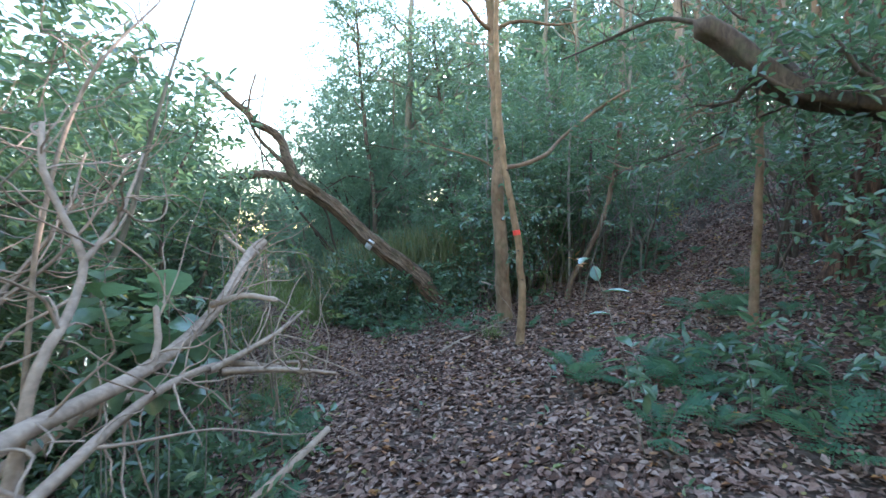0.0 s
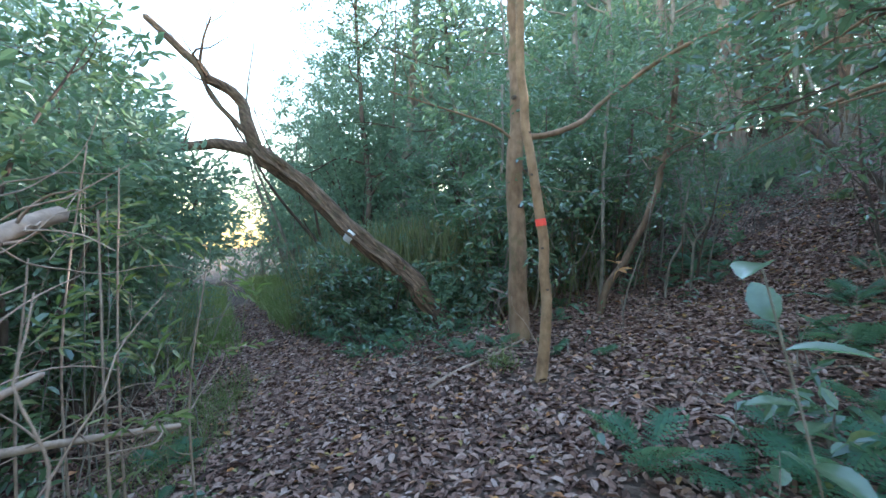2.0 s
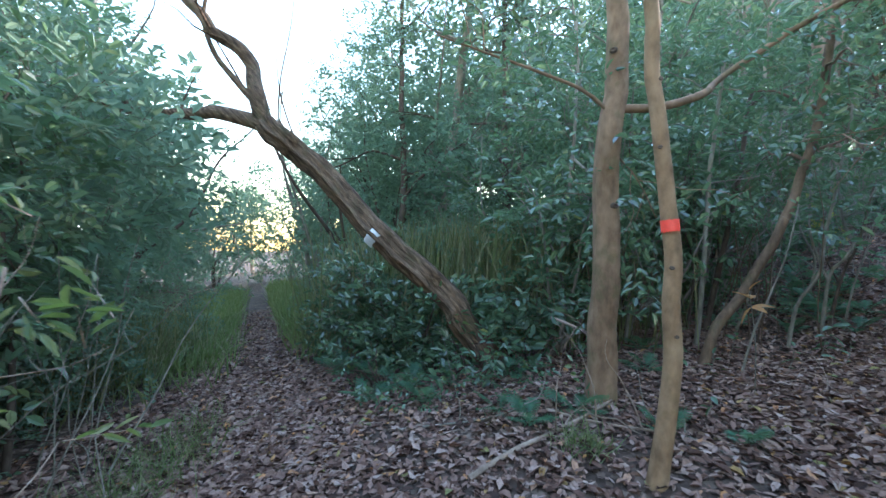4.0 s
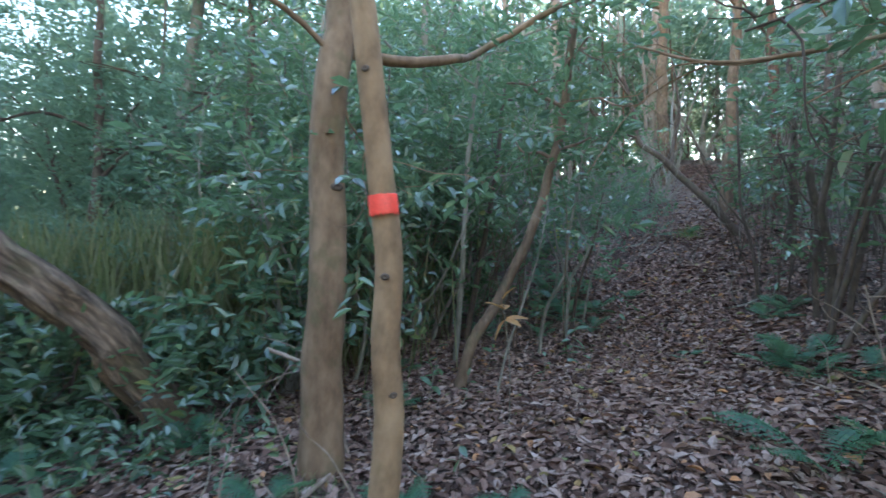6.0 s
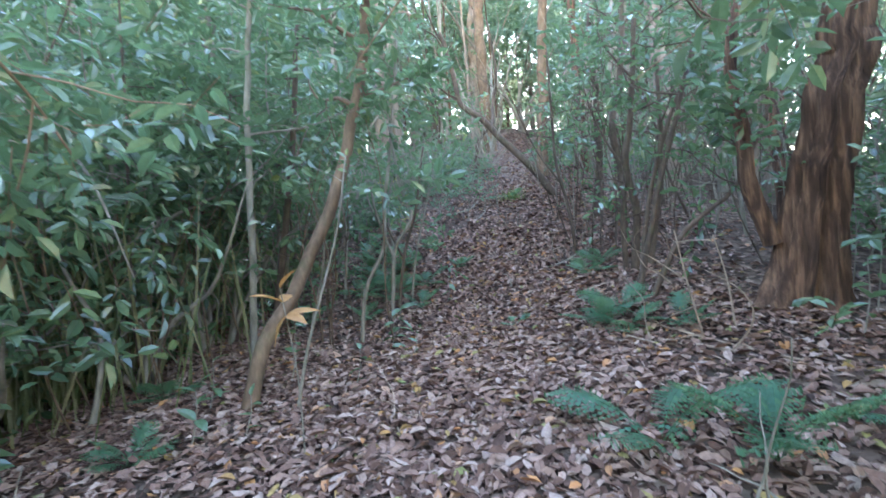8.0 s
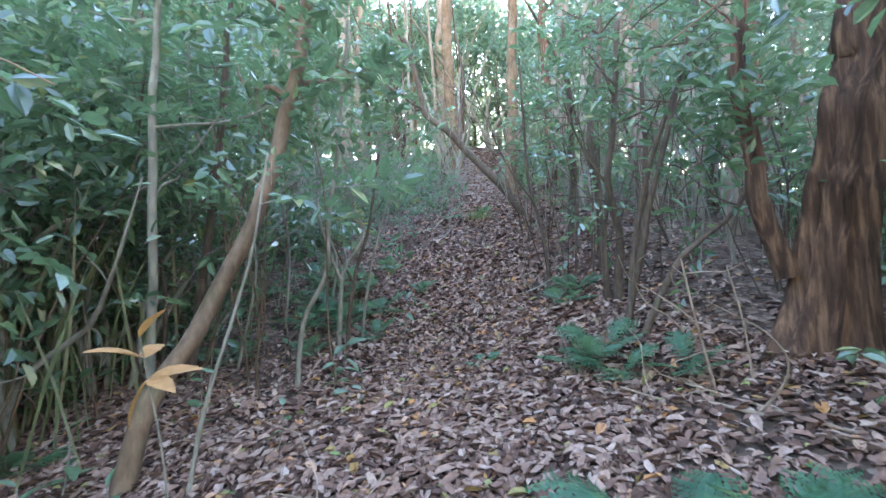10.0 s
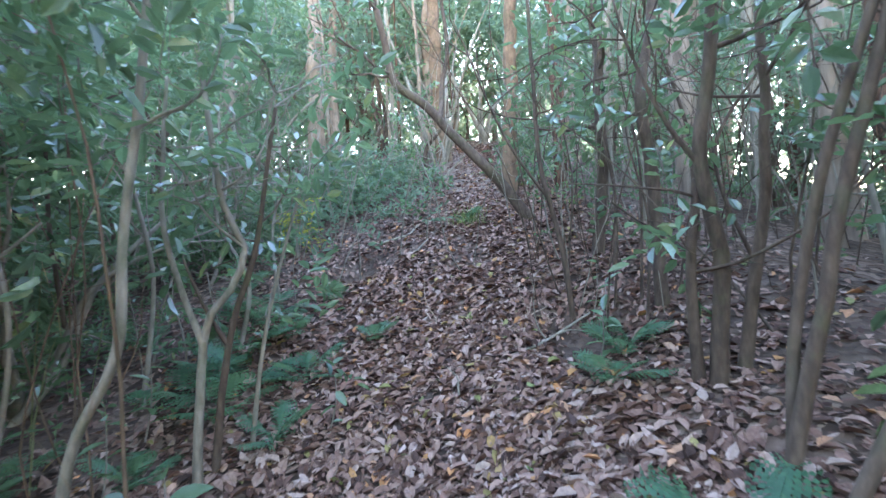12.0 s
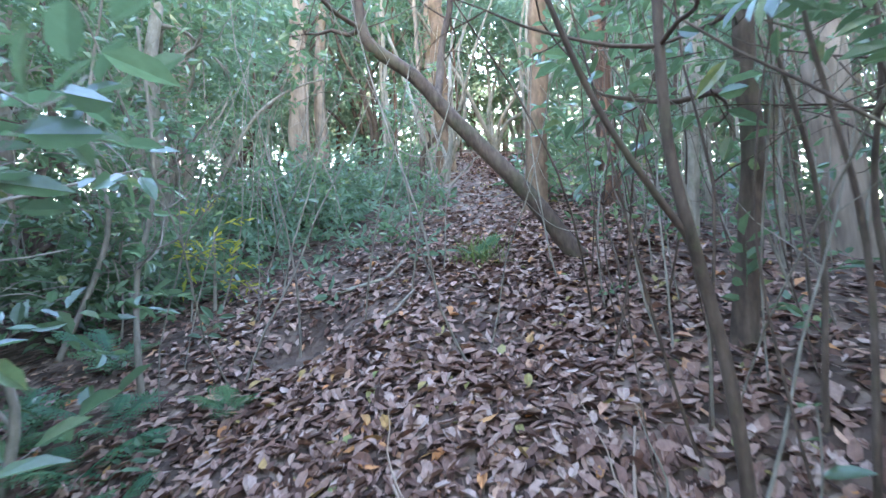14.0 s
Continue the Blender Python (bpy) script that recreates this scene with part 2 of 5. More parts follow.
def tube(acc, pts, r0, r1, sides=8, step=0.12, rough=0.06, flare=0.0, ridges=0.0, rng=None, wob=0.0):
    """A tapered, slightly uneven stem along the points."""
    rng = rng or np.random.default_rng(7)
    c = spline(pts, step)
    n = len(c)
    if wob:
        k = rng.normal(0, 1, (max(4, n // 3) + 2, 3))
        w = np.stack([np.interp(np.linspace(0, len(k) - 1, n), np.arange(len(k)), k[:, j]) for j in range(3)], 1)
        fade = np.minimum(1, np.linspace(0, 4, n))[:, None]
        c = c + w * wob * fade * (1, 1, 0.1)
    t = np.gradient(c, axis=0)
    t /= np.linalg.norm(t, axis=1)[:, None] + 1e-9
    side = np.cross(t[0], (0.3, 0.9, 0.1))
    side /= np.linalg.norm(side)
    u = np.linspace(0, 1, n)
    r = r0 + (r1 - r0) * u ** 0.9
    dist = np.concatenate([[0], np.cumsum(np.linalg.norm(np.diff(c, axis=0), axis=1))])
    if flare:
        r = r * (1 + flare * np.exp(-dist / (3.0 * r0)))
    ang = np.linspace(0, 2 * np.pi, sides, endpoint=False)
    prof = rng.normal(0, 1, sides)
    prof2 = rng.normal(0, 1, sides)
    knots = rng.normal(0, 1, (n, sides)) * 0.5
    rings = []
    for i in range(n):
        side = side - t[i] * np.dot(side, t[i])
        side /= np.linalg.norm(side) + 1e-9
        up = np.cross(t[i], side)
        mixw = 0.5 + 0.5 * math.sin(dist[i] * 0.9)
        rad = r[i] * (1 + rough * (prof * mixw + prof2 * (1 - mixw)) + ridges * (prof * mixw + prof2 * (1 - mixw)) + 0.35 * rough * knots[i])
        if flare:
            rad = rad * (1 + 0.35 * flare * math.exp(-dist[i] / (2.5 * r0)) * np.cos(ang * 3 + 1.0 + prof[0]))
        rings.append(c[i] + np.outer(np.cos(ang) * rad, side) + np.outer(np.sin(ang) * rad, up))
    v = np.vstack(rings + [c[-1:] + t[-1:] * r[-1]])
    i, j = np.meshgrid(np.arange(n - 1), np.arange(sides), indexing="ij")
    a, b = (i * sides + j).ravel(), (i * sides + (j + 1) % sides).ravel()
    f = np.stack([a, b, b + sides, a + sides], 1)
    acc.add(v, f)
    last = (n - 1) * sides
    acc.f.append(np.stack([last + np.arange(sides), last + (np.arange(sides) + 1) % sides, np.full(sides, n * sides)], 1) + acc.n - len(v))
    return c


def leaf_shape(length, width, fold=0.25, curl=0.15):
    """One blade along +x, folded at the midrib: 6 vertices, 2 quads."""
    L, w = length, width / 2
    v = np.array([(0, 0, 0), (0.28 * L, w * 0.85, w * fold), (0.68 * L, w * 0.8, w * fold - curl * L * 0.3), (L, 0, -curl * L), (0.68 * L, -w * 0.8, w * fold - curl * L * 0.3), (0.28 * L, -w * 0.85, w * fold)])
    return v, np.array([(0, 3, 2, 1), (0, 5, 4, 3)])


def leaf_simple(length, width, fold=0.25, curl=0.15):
    """A plain folded blade for leaves seen from afar."""
    w = width / 2
    return np.array([(0, 0, 0), (0.45 * length, w, w * fold), (length, 0, -curl * length), (0.45 * length, -w, w * fold)]), np.array([(0, 2, 1), (0, 3, 2)])


def frames(d, roll):
    """Rotation matrices with +x along d, z near up, rolled."""
    d = d / (np.linalg.norm(d, axis=1)[:, None] + 1e-9)
    s = np.cross(np.array([0, 0, 1.0]), d)
    s /= np.linalg.norm(s, axis=1)[:, None] + 1e-6
    u = np.cross(d, s)
    c, k = np.cos(roll)[:, None], np.sin(roll)[:, None]
    s2, u2 = s * c + u * k, u * c - s * k
    return np.stack([d, s2, u2], 1)


def scatter(acc, tv, tf, pos, d, roll, scale):
    """Copies of a small template at many poses, into one mesh."""
    if not len(pos):
        return
    R = frames(np.asarray(d, float), np.asarray(roll, float))
    v = np.einsum("vi,nij->nvj", tv, R) * np.asarray(scale)[:, None, None] + np.asarray(pos)[:, None, :]
    n, k = len(pos), len(tv)
    f = (tf[None] + (np.arange(n) * k)[:, None, None]).reshape(-1, tf.shape[1])
    acc.add(v.reshape(-1, 3), f)


def spray_template(seed, leaves=10, length=0.38, leaf=0.095, width=0.036, droop=0.1, spread=55, shape=leaf_shape):
    """A leafy twig along +x: leaves left and right and at the tip."""
    r = np.random.default_rng(seed)
    vs, fs, n = [], [], 0
    for i in range(leaves):
        u = 0.15 + 0.85 * i / (leaves - 1)
        last = i == leaves - 1
        a = radians(0 if last else (1 if i % 2 else -1) * (spread + r.normal(0, 14)))
        L = leaf * r.uniform(0.7, 1.15)
        v, f = shape(L, width * r.uniform(0.8, 1.15), r.uniform(0.1, 0.5), r.uniform(0.0, 0.3))
        tilt, roll = r.normal(-0.1, 0.42), r.normal(0, 0.55)
        m = Euler((roll, -tilt, a)).to_matrix()
        v = v @ np.array(m).T + np.array((u * length, 0.012 * (1 if i % 2 else -1), -droop * length * u * u))
        vs.append(v)
        fs.append(f + n)
        n += len(v)
    tw = np.array([(0, -0.003, 0), (0, 0.003, 0), (0, 0, 0.004), (length, 0, -droop * length)])
    return np.vstack(vs), np.vstack(fs), tw, np.array([(0, 1, 3), (1, 2, 3), (2, 0, 3)])


SPRAYS = {
    "laurel": [spray_template(s, 9, 0.40, 0.118, 0.054) for s in (1, 2, 3)],
    "small": [spray_template(s, 11, 0.36, 0.075, 0.036) for s in (4, 5, 6)],
    "large": [spray_template(s, 7, 0.34, 0.15, 0.062, 0.15) for s in (7, 8, 9)],
    "far": [spray_template(s, 12, 1.0, 0.25, 0.12, shape=leaf_simple) for s in (10, 11, 12)],
    "mid": [spray_template(s, 12, 0.5, 0.125, 0.056, shape=leaf_simple) for s in (15, 16, 17)],
    "yellow": [spray_template(s, 7, 0.2, 0.09, 0.022, 0.1, 35) for s in (13, 14)],
}


TRAIL = np.array([(0.12, -0.6), (0.25, 1.9), (0.05, 4.0), (0.6, 4.8), (1.5, 5.6), (3.3, 7.2), (5.4, 9.2), (6.4, 10.4)])


TRAIL_AHEAD = np.array([(6.4, 10.4), (9.2, 12.4), (10.4, 13.8), (12.4, 16.4)])
SIDE_PATH = np.array([(-1.2, 6.2), (-10.6, 22.9)])


def trail_distance(p, line=TRAIL):
    best = np.full(len(p), 99.0)
    for a, b in zip(line[:-1], line[1:]):
        u = np.clip(((p[:, :2] - a) @ (b - a)) / ((b - a) @ (b - a)), 0, 1)[:, None]
        best = np.minimum(best, np.linalg.norm(p[:, :2] - a - u * (b - a), axis=1))
    return best


def off_trail(p, room):
    """True where a place leaves the trodden line free up to head height."""
    return (trail_distance(p) > room) | (p[:, 2] > ground_np(p[:, 0], p[:, 1]) + 2.9)


def below_light_cut(p):
    """True below the funnels cut out of the canopy, largely out of view, to let more sky light down on the trail and
    the side path.
    """
    h = p[:, 2] - ground_np(p[:, 0], p[:, 1])
    side, ahead = trail_distance(p, SIDE_PATH), trail_distance(p, TRAIL_AHEAD)
    return (h < 3.6 + 0.78 * trail_distance(p)) & (h < 1.6 + np.where(p[:, 1] < 12, 1.5, 4.0) * side) & (side > 0.8) & (h < 2.8 + 0.7 * ahead) & (ahead > 0.7)


def put_sprays(leaf_acc, twig_acc, kind, pos, d, rng, scale=(0.8, 1.25), roll=0.4):
    pos, d = np.asarray(pos), np.asarray(d)
    # sprays inside the added light funnels are dropped to brighten the ground
    free = off_trail(pos, 0.95 if kind == "large" else 0.8) & below_light_cut(pos)
    pos, d = pos[free], d[free]
    if not len(pos):
        return
    which = rng.integers(0, len(SPRAYS[kind]), len(pos))
    sc, ro = rng.uniform(*scale, len(pos)), rng.normal(0, roll, len(pos))
    for k, (lv, lf, tv, tf) in enumerate(SPRAYS[kind]):
        m = which == k
        scatter(leaf_acc, lv, lf, pos[m], d[m], ro[m], sc[m])
        if twig_acc is not None and kind not in ("mid", "far"):
            scatter(twig_acc, tv, tf, pos[m], d[m], ro[m], sc[m])


def grow_limb(rng, start, way, length, up=0.25, kink=0.25, n=5):
    """Points of a bough that wanders out from its start."""
    p, d = np.array(start, float), np.array(way, float)
    d /= np.linalg.norm(d)
    out = [p.copy()]
    for _ in range(n):
        d = d + rng.normal(0, kink, 3) + np.array((0, 0, up * 0.3))
        d /= np.linalg.norm(d)
        p = p + d * length / n
        out.append(p.copy())
    return np.array(out)


def sprays_along(rng, c, count, spread, start=0.25):
    """Spray places and ways along a bough."""
    u = rng.uniform(start, 1, count)
    x = u * (len(c) - 1)
    i = np.minimum(x.astype(int), len(c) - 2)
    p = c[i] + (c[i + 1] - c[i]) * (x - i)[:, None]
    t = c[i + 1] - c[i]
    t = t / (np.linalg.norm(t, axis=1)[:, None] + 1e-9)
    off = rng.normal(0, 1, (count, 3)) * np.array((1, 1, 0.6))
    d = t * 0.6 + off * 0.8 + np.array((0, 0, 0.05))
    return p + off * spread * rng.uniform(0, 1, (count, 1)), d


def plant(name, label, category, stems, bark_mat, leaf_mat, seed, limbs=4, limb_len=1.2, limb_from=0.45, sprays=80, kind="laurel", group="",
          spread=0.3, up=0.25, ridges=0.0, flare=0.25, sides=9, limb_parts=True, extra=(), spray_scale=(0.8, 1.25), stem_sprays=0.15, bare=0, side_way=None, rough=0.06):
    """A woody plant: stems as (points, thick, thin), boughs, twigs and leaves. extra: boughs of known course as (points, thick, thin)."""
    rng = np.random.default_rng(seed)
    base = np.array(stems[0][0][0], float)
    base[2] = gz(base[0], base[1])
    root = thing(name, base, label, category, group)
    wood, leaf_acc, twig_acc = Acc(), Acc(), Acc()
    boughs = []
    for k, (pts, r0, r1) in enumerate(stems):
        a = Acc()
        pts = [np.array(p, float) for p in pts]
        if k == 0 or pts[0][2] < gz(pts[0][0], pts[0][1]) + 0.25:
            pts[0][2] = min(pts[0][2], gz(pts[0][0], pts[0][1])) - 0.12
        c = tube(a, pts, r0, r1, sides, 0.06 if ridges else 0.1, rough, flare, ridges, rng, wob=0.15 * r0)
        part("trunk" if k == 0 else "stem", a, bark_mat, root, origin=base)
        if stem_sprays:
            boughs.append((c[int(len(c) * 0.6):], stem_sprays))
        for _ in range(limbs if k == 0 else max(1, limbs // 2) if limbs else 0):
            u = rng.uniform(limb_from, 0.98)
            i = min(int(u * (len(c) - 1)), len(c) - 2)
            az = rng.uniform(0, 2 * np.pi)
            way = np.array((math.cos(az), math.sin(az), rng.uniform(0.0, 0.8)))
            if side_way is not None:
                way = way + np.array(side_way)
            ll = limb_len * rng.uniform(0.6, 1.2) * (1.25 - 0.5 * u)
            b = grow_limb(rng, c[i], way, ll, up)
            rr = min((r0 + (r1 - r0) * u) * 0.5, 0.05 * ll ** 0.7)
            boughs.append((b, 1.0))
            a2 = Acc() if limb_parts else wood
            tube(a2, b, rr, rr * 0.25, 5, 0.2, 0.05, 0, 0, rng)
            if limb_parts:
                part("limb", a2, bark_mat, root, origin=base)
            for _ in range(2):
                j = rng.integers(1, len(b) - 1)
                tb = grow_limb(rng, b[j], b[j + 1] - b[j] + rng.normal(0, 0.25, 3), ll * 0.5, up, 0.3, 4)
                tube(twig_acc, tb, rr * 0.4, rr * 0.12, 3, 0.22, 0.03, 0, 0, rng)
                boughs.append((tb, 0.7))
    for pts, r0, r1 in extra:
        a = Acc()
        c = tube(a, pts, r0, r1, 7, 0.1, 0.07, 0, ridges * 0.7, rng, wob=0.3 * r0)
        part("limb", a, bark_mat, root, origin=base)
        boughs.append((c, 1.0))
        for _ in range(3):
            j = rng.integers(len(c) // 3, len(c) - 1)
            tb = grow_limb(rng, c[j], c[j] - c[max(0, j - 3)] + rng.normal(0, 0.25, 3), 0.9, up, 0.3, 4)
            tube(twig_acc, tb, max(0.006, r1 * 0.5), 0.003, 3, 0.22, 0.03, 0, 0, rng)
            boughs.append((tb, 0.5))
    for _ in range(bare):
        b, w = boughs[rng.integers(0, len(boughs))]
        j = rng.integers(0, len(b) - 1)
        tb = grow_limb(rng, b[j], rng.normal(0, 1, 3) + (0, 0, 0.2), rng.uniform(0.3, 0.9), 0.1, 0.35, 5)
        tube(twig_acc, tb, 0.007, 0.002, 3, 0.14, 0.03, 0, 0, rng)
    if sprays and boughs:
        w = np.array([b[1] * len(b[0]) ** 0.5 for b in boughs])
        share = rng.multinomial(sprays, w / w.sum())
        for (b, _), k in zip(boughs, share):
            if k:
                p, d = sprays_along(rng, np.asarray(b), k, spread)
                put_sprays(leaf_acc, twig_acc, kind, p, d, rng, spray_scale)
        if leaf_acc.n:
            part("crown", leaf_acc, leaf_mat, root, origin=base, smooth=False)
    if wood.n:
        loose(part("brushwood", wood, bark_mat, root, origin=base))
    if twig_acc.n:
        loose(part("brushwood", twig_acc, bark_mat, root, origin=base))
    return root


# ---- ground ----


def axis_steps(lo, hi, fine, far):
    inner = np.arange(lo, hi + 1e-6, fine)
    grow = fine * 1.28 ** np.arange(1, 60)
    out = np.cumsum(grow)
    out = out[out < far]
    return np.concatenate([(lo - out)[::-1], inner, hi + out])


gx, gy = axis_steps(-6, 13, 0.12, 900), axis_steps(-2, 18, 0.12, 900)
GX, GY = np.meshgrid(gx, gy, indexing="ij")
GZ = ground_np(GX, GY)
near = np.exp(-((np.maximum(0, np.abs(GX - 3) - 10)) ** 2 + (np.maximum(0, np.abs(GY - 8) - 10)) ** 2) / 30)
for sc, amp in ((0.9, 0.05), (2.6, 0.025), (6.0, 0.012)):
    GZ = GZ + near * amp * np.array([noise.noise((x * sc, y * sc, sc)) for x, y in zip(GX.ravel(), GY.ravel())]).reshape(GX.shape)
acc = Acc()
i, j = np.meshgrid(np.arange(len(gx) - 1), np.arange(len(gy) - 1), indexing="ij")
a = (i * len(gy) + j).ravel()
acc.add(np.stack([GX.ravel(), GY.ravel(), GZ.ravel()], 1), np.stack([a, a + len(gy), a + len(gy) + 1, a + 1], 1))
ground = new("ground", acc.mesh("ground", SOIL))
tagged(ground, "dark forest soil with leaf mould, rising to a bank", "ground", kind="structure")


def gnear(x, y):
    """Height of the built ground sheet, with its small unevenness."""
    i = np.clip(np.searchsorted(gx, x) - 1, 0, len(gx) - 2)
    j = np.clip(np.searchsorted(gy, y) - 1, 0, len(gy) - 2)
    u, v = (x - gx[i]) / (gx[i + 1] - gx[i]), (y - gy[j]) / (gy[j + 1] - gy[j])
    return GZ[i, j] * (1 - u) * (1 - v) + GZ[i + 1, j] * u * (1 - v) + GZ[i, j + 1] * (1 - u) * v + GZ[i + 1, j + 1] * u * v


# ---- the trees beside the path ----

tree_a = plant("tree", "straight smooth tan-barked tree with mossy foot", "tree",
               [([(1.04, 7.98, 0), (1.03, 7.94, 0.8), (1.02, 7.93, 1.67), (1.02, 7.9, 2.63), (1.02, 7.87, 3.6), (0.95, 7.8, 5.5), (0.9, 7.9, 8.0)], 0.135, 0.06)],
               BARK_TAN, LEAF_DARK, 11, limbs=7, limb_len=2.2, limb_from=0.6, sprays=330, flare=0.3, sides=14, stem_sprays=0.3,
               extra=[([(1.1, 7.9, 2.8), (1.5, 8.05, 2.88), (1.95, 8.3, 3.1), (2.5, 8.98, 3.6), (3.6, 8.7, 4.3), (5.2, 8.3, 4.8)], 0.045, 0.02),
                      ([(1.08, 7.9, 2.9), (1.08, 8.0, 2.6), (1.13, 8.08, 2.4), (1.26, 8.13, 2.28), (1.4, 8.19, 2.1), (1.54, 8.24, 1.86)], 0.013, 0.005),
                      ([(1.09, 8.0, 2.5), (1.06, 8.05, 2.32), (1.05, 8.1, 2.16), (1.12, 8.14, 2.0)], 0.012, 0.005),
                      ([(0.98, 7.85, 2.75), (0.7, 7.8, 2.95), (0.2, 7.7, 3.1), (-0.6, 7.6, 3.35)], 0.02, 0.008)])
tree_b = plant("tree", "slender pale tan tree with a red tape round it", "tree",
               [([(1.09, 6.67, 0), (1.155, 6.67, 0.55), (1.155, 6.66, 0.95), (1.112, 6.645, 1.57), (1.01, 6.64, 2.33), (0.94, 6.62, 2.83), (0.88, 6.52, 4.2), (1.0, 6.5, 6.2)], 0.060, 0.03)],
               BARK_PALE, LEAF_DARK, 12, limbs=6, limb_len=1.7, limb_from=0.62, sprays=140, flare=0.25, sides=14, stem_sprays=0.3)


def ring(acc, pts, r, sides=20, thick=0.004, ragged=0.0, seed=3, arc=None):
    """A sleeve round a stem, from its lower to its upper point; arc: only between two angles."""
    rng = np.random.default_rng(seed)
    lo, hi = np.array(pts[0]), np.array(pts[1])
    t = (hi - lo) / np.linalg.norm(hi - lo)
    s = np.cross(t, (0, 1, 0.2))
    s /= np.linalg.norm(s)
    u = np.cross(t, s)
    ang = np.linspace(0, 2 * np.pi, sides, endpoint=False) if arc is None else np.radians(np.linspace(*arc, sides))
    out = []
    for p, rr, rag in ((lo, r, ragged), (lo, r + thick, ragged), ((lo + hi) / 2, r + thick * 1.3, 0), (hi, r + thick, ragged * 0.3), (hi, r, ragged * 0.3)):
        down = rng.uniform(-1, 1, sides) * rag
        out.append(p + np.outer(np.cos(ang) * rr, s) + np.outer(np.sin(ang) * rr, u) + np.outer(down, t))
    i, j = np.meshgrid(np.arange(4), np.arange(sides if arc is None else sides - 1), indexing="ij")
    a, b = (i * sides + j).ravel(), (i * sides + (j + 1) % sides).ravel()
    acc.add(np.vstack(out), np.stack([a, b, b + sides, a + sides], 1))


a = Acc()
ring(a, [(1.112, 6.644, 1.592), (1.103, 6.644, 1.664)], 0.0545, 44, 0.0015, 0.008)
part("tape", a, TAPE, tree_b, "bright red marking tape", origin=tree_b.location, smooth=False)

def knot(parent, place, way, size):
    """A branch scar: a low oval collar with a sunken eye, on the side of a stem."""
    w = np.array(way, float)
    w /= np.linalg.norm(w)
    s = np.cross(w, (0, 0, 1))
    s /= np.linalg.norm(s)
    u = np.cross(s, w)
    ang = np.linspace(0, 2 * np.pi, 12, endpoint=False)
    rows = []
    for r, h in ((1.35, -0.35), (1.05, 0.12), (0.75, 0.26), (0.45, 0.1), (0.2, -0.05)):
        rows.append(np.array(place) + w * size * h + np.outer(np.cos(ang) * r * size, s) + np.outer(np.sin(ang) * r * size * 0.75, u))
    i, j = np.meshgrid(np.arange(4), np.arange(12), indexing="ij")
    a, b = (i * 12 + j).ravel(), (i * 12 + (j + 1) % 12).ravel()
    acc = Acc()
    acc.add(np.vstack(rows), np.stack([a, b, b + 12, a + 12], 1))
    acc.f.append(np.arange(48, 60)[None])
    part("knot", acc, BARK_DARK, parent, "dark branch scar", origin=parent.location)


for z, (x, y), az in ((1.36, (1.127, 6.65), 255), (0.93, (1.155, 6.66), 280), (2.12, (1.04, 6.64), 235), (2.55, (0.98, 6.63), 290)):
    d = (math.cos(radians(az)), math.sin(radians(az)), 0)
    knot(tree_b, (x + d[0] * 0.053, y + d[1] * 0.053, z), d, 0.013)
for z, (x, y), az in ((2.62, (1.02, 7.9), 250), (1.9, (1.02, 7.92), 285), (3.3, (1.02, 7.88), 240)):
    d = (math.cos(radians(az)), math.sin(radians(az)), 0)
    knot(tree_a, (x + d[0] * 0.108, y + d[1] * 0.108, z), d, 0.03)

lean = plant("leaning_tree", "leaning tree with furrowed bark and a white tag", "tree",
             [([(0.1, 9.18, 0.0), (-0.1, 9.15, 0.25), (-0.35, 9.13, 0.56), (-0.62, 9.11, 0.91), (-1.46, 9.06, 1.6), (-2.16, 9.0, 2.3), (-2.6, 8.98, 2.66), (-2.96, 8.96, 2.91)], 0.145, 0.135)],
             BARK_LEAN, LEAF_MID, 13, limbs=0, sprays=130, kind="laurel", ridges=0.13, flare=0.2, sides=34, stem_sprays=0, spread=0.35,
             extra=[([(-2.97, 8.96, 2.91), (-3.5, 8.9, 3.02), (-4.3, 8.8, 2.98), (-5.2, 8.7, 3.1)], 0.115, 0.07),
                    ([(-2.95, 8.96, 2.88), (-3.02, 8.93, 3.2), (-3.12, 8.93, 3.5), (-3.37, 8.9, 3.85), (-3.9, 8.86, 4.3), (-4.6, 8.7, 5.0)], 0.115, 0.05),
                    ([(-3.05, 8.93, 3.15), (-3.3, 8.9, 3.4), (-3.62, 8.85, 3.75), (-3.75, 8.8, 4.3), (-3.6, 8.8, 5.0)], 0.05, 0.015)])
a = Acc()
ring(a, [(-1.41, 9.06, 1.555), (-1.505, 9.06, 1.635)], 0.158, 12, 0.006, 0.014, 5, (5, 115))
part("tag", a, BAND, lean, "white plastic tag", origin=lean.location)

plant("tree", "slender dark tree with a bare upright stem", "tree",
      [([(4.0, 5.85, 0.3), (4.05, 5.8, 1.18), (4.1, 5.76, 2.3), (4.12, 5.75, 3.6), (4.0, 5.9, 6.0)], 0.062, 0.03)],
      BARK_TAN, LEAF_DARK, 14, limbs=9, limb_len=2.0, limb_from=0.55, sprays=400, sides=12, bare=24,
      extra=[([(4.1, 5.77, 2.75), (3.86, 5.95, 2.73), (3.56, 6.14, 2.62), (3.23, 6.42, 2.54), (2.82, 6.7, 2.52), (2.6, 6.99, 2.7)], 0.022, 0.007),
             ([(4.1, 5.77, 2.72), (3.48, 6.03, 2.56), (3.26, 6.12, 2.39), (3.09, 6.21, 2.3), (2.87, 6.3, 2.16)], 0.014, 0.004),
             ([(4.12, 5.76, 3.1), (3.78, 6.15, 3.14), (3.52, 6.34, 3.22), (3.37, 6.53, 3.18), (3.18, 6.82, 3.22)], 0.012, 0.004)])
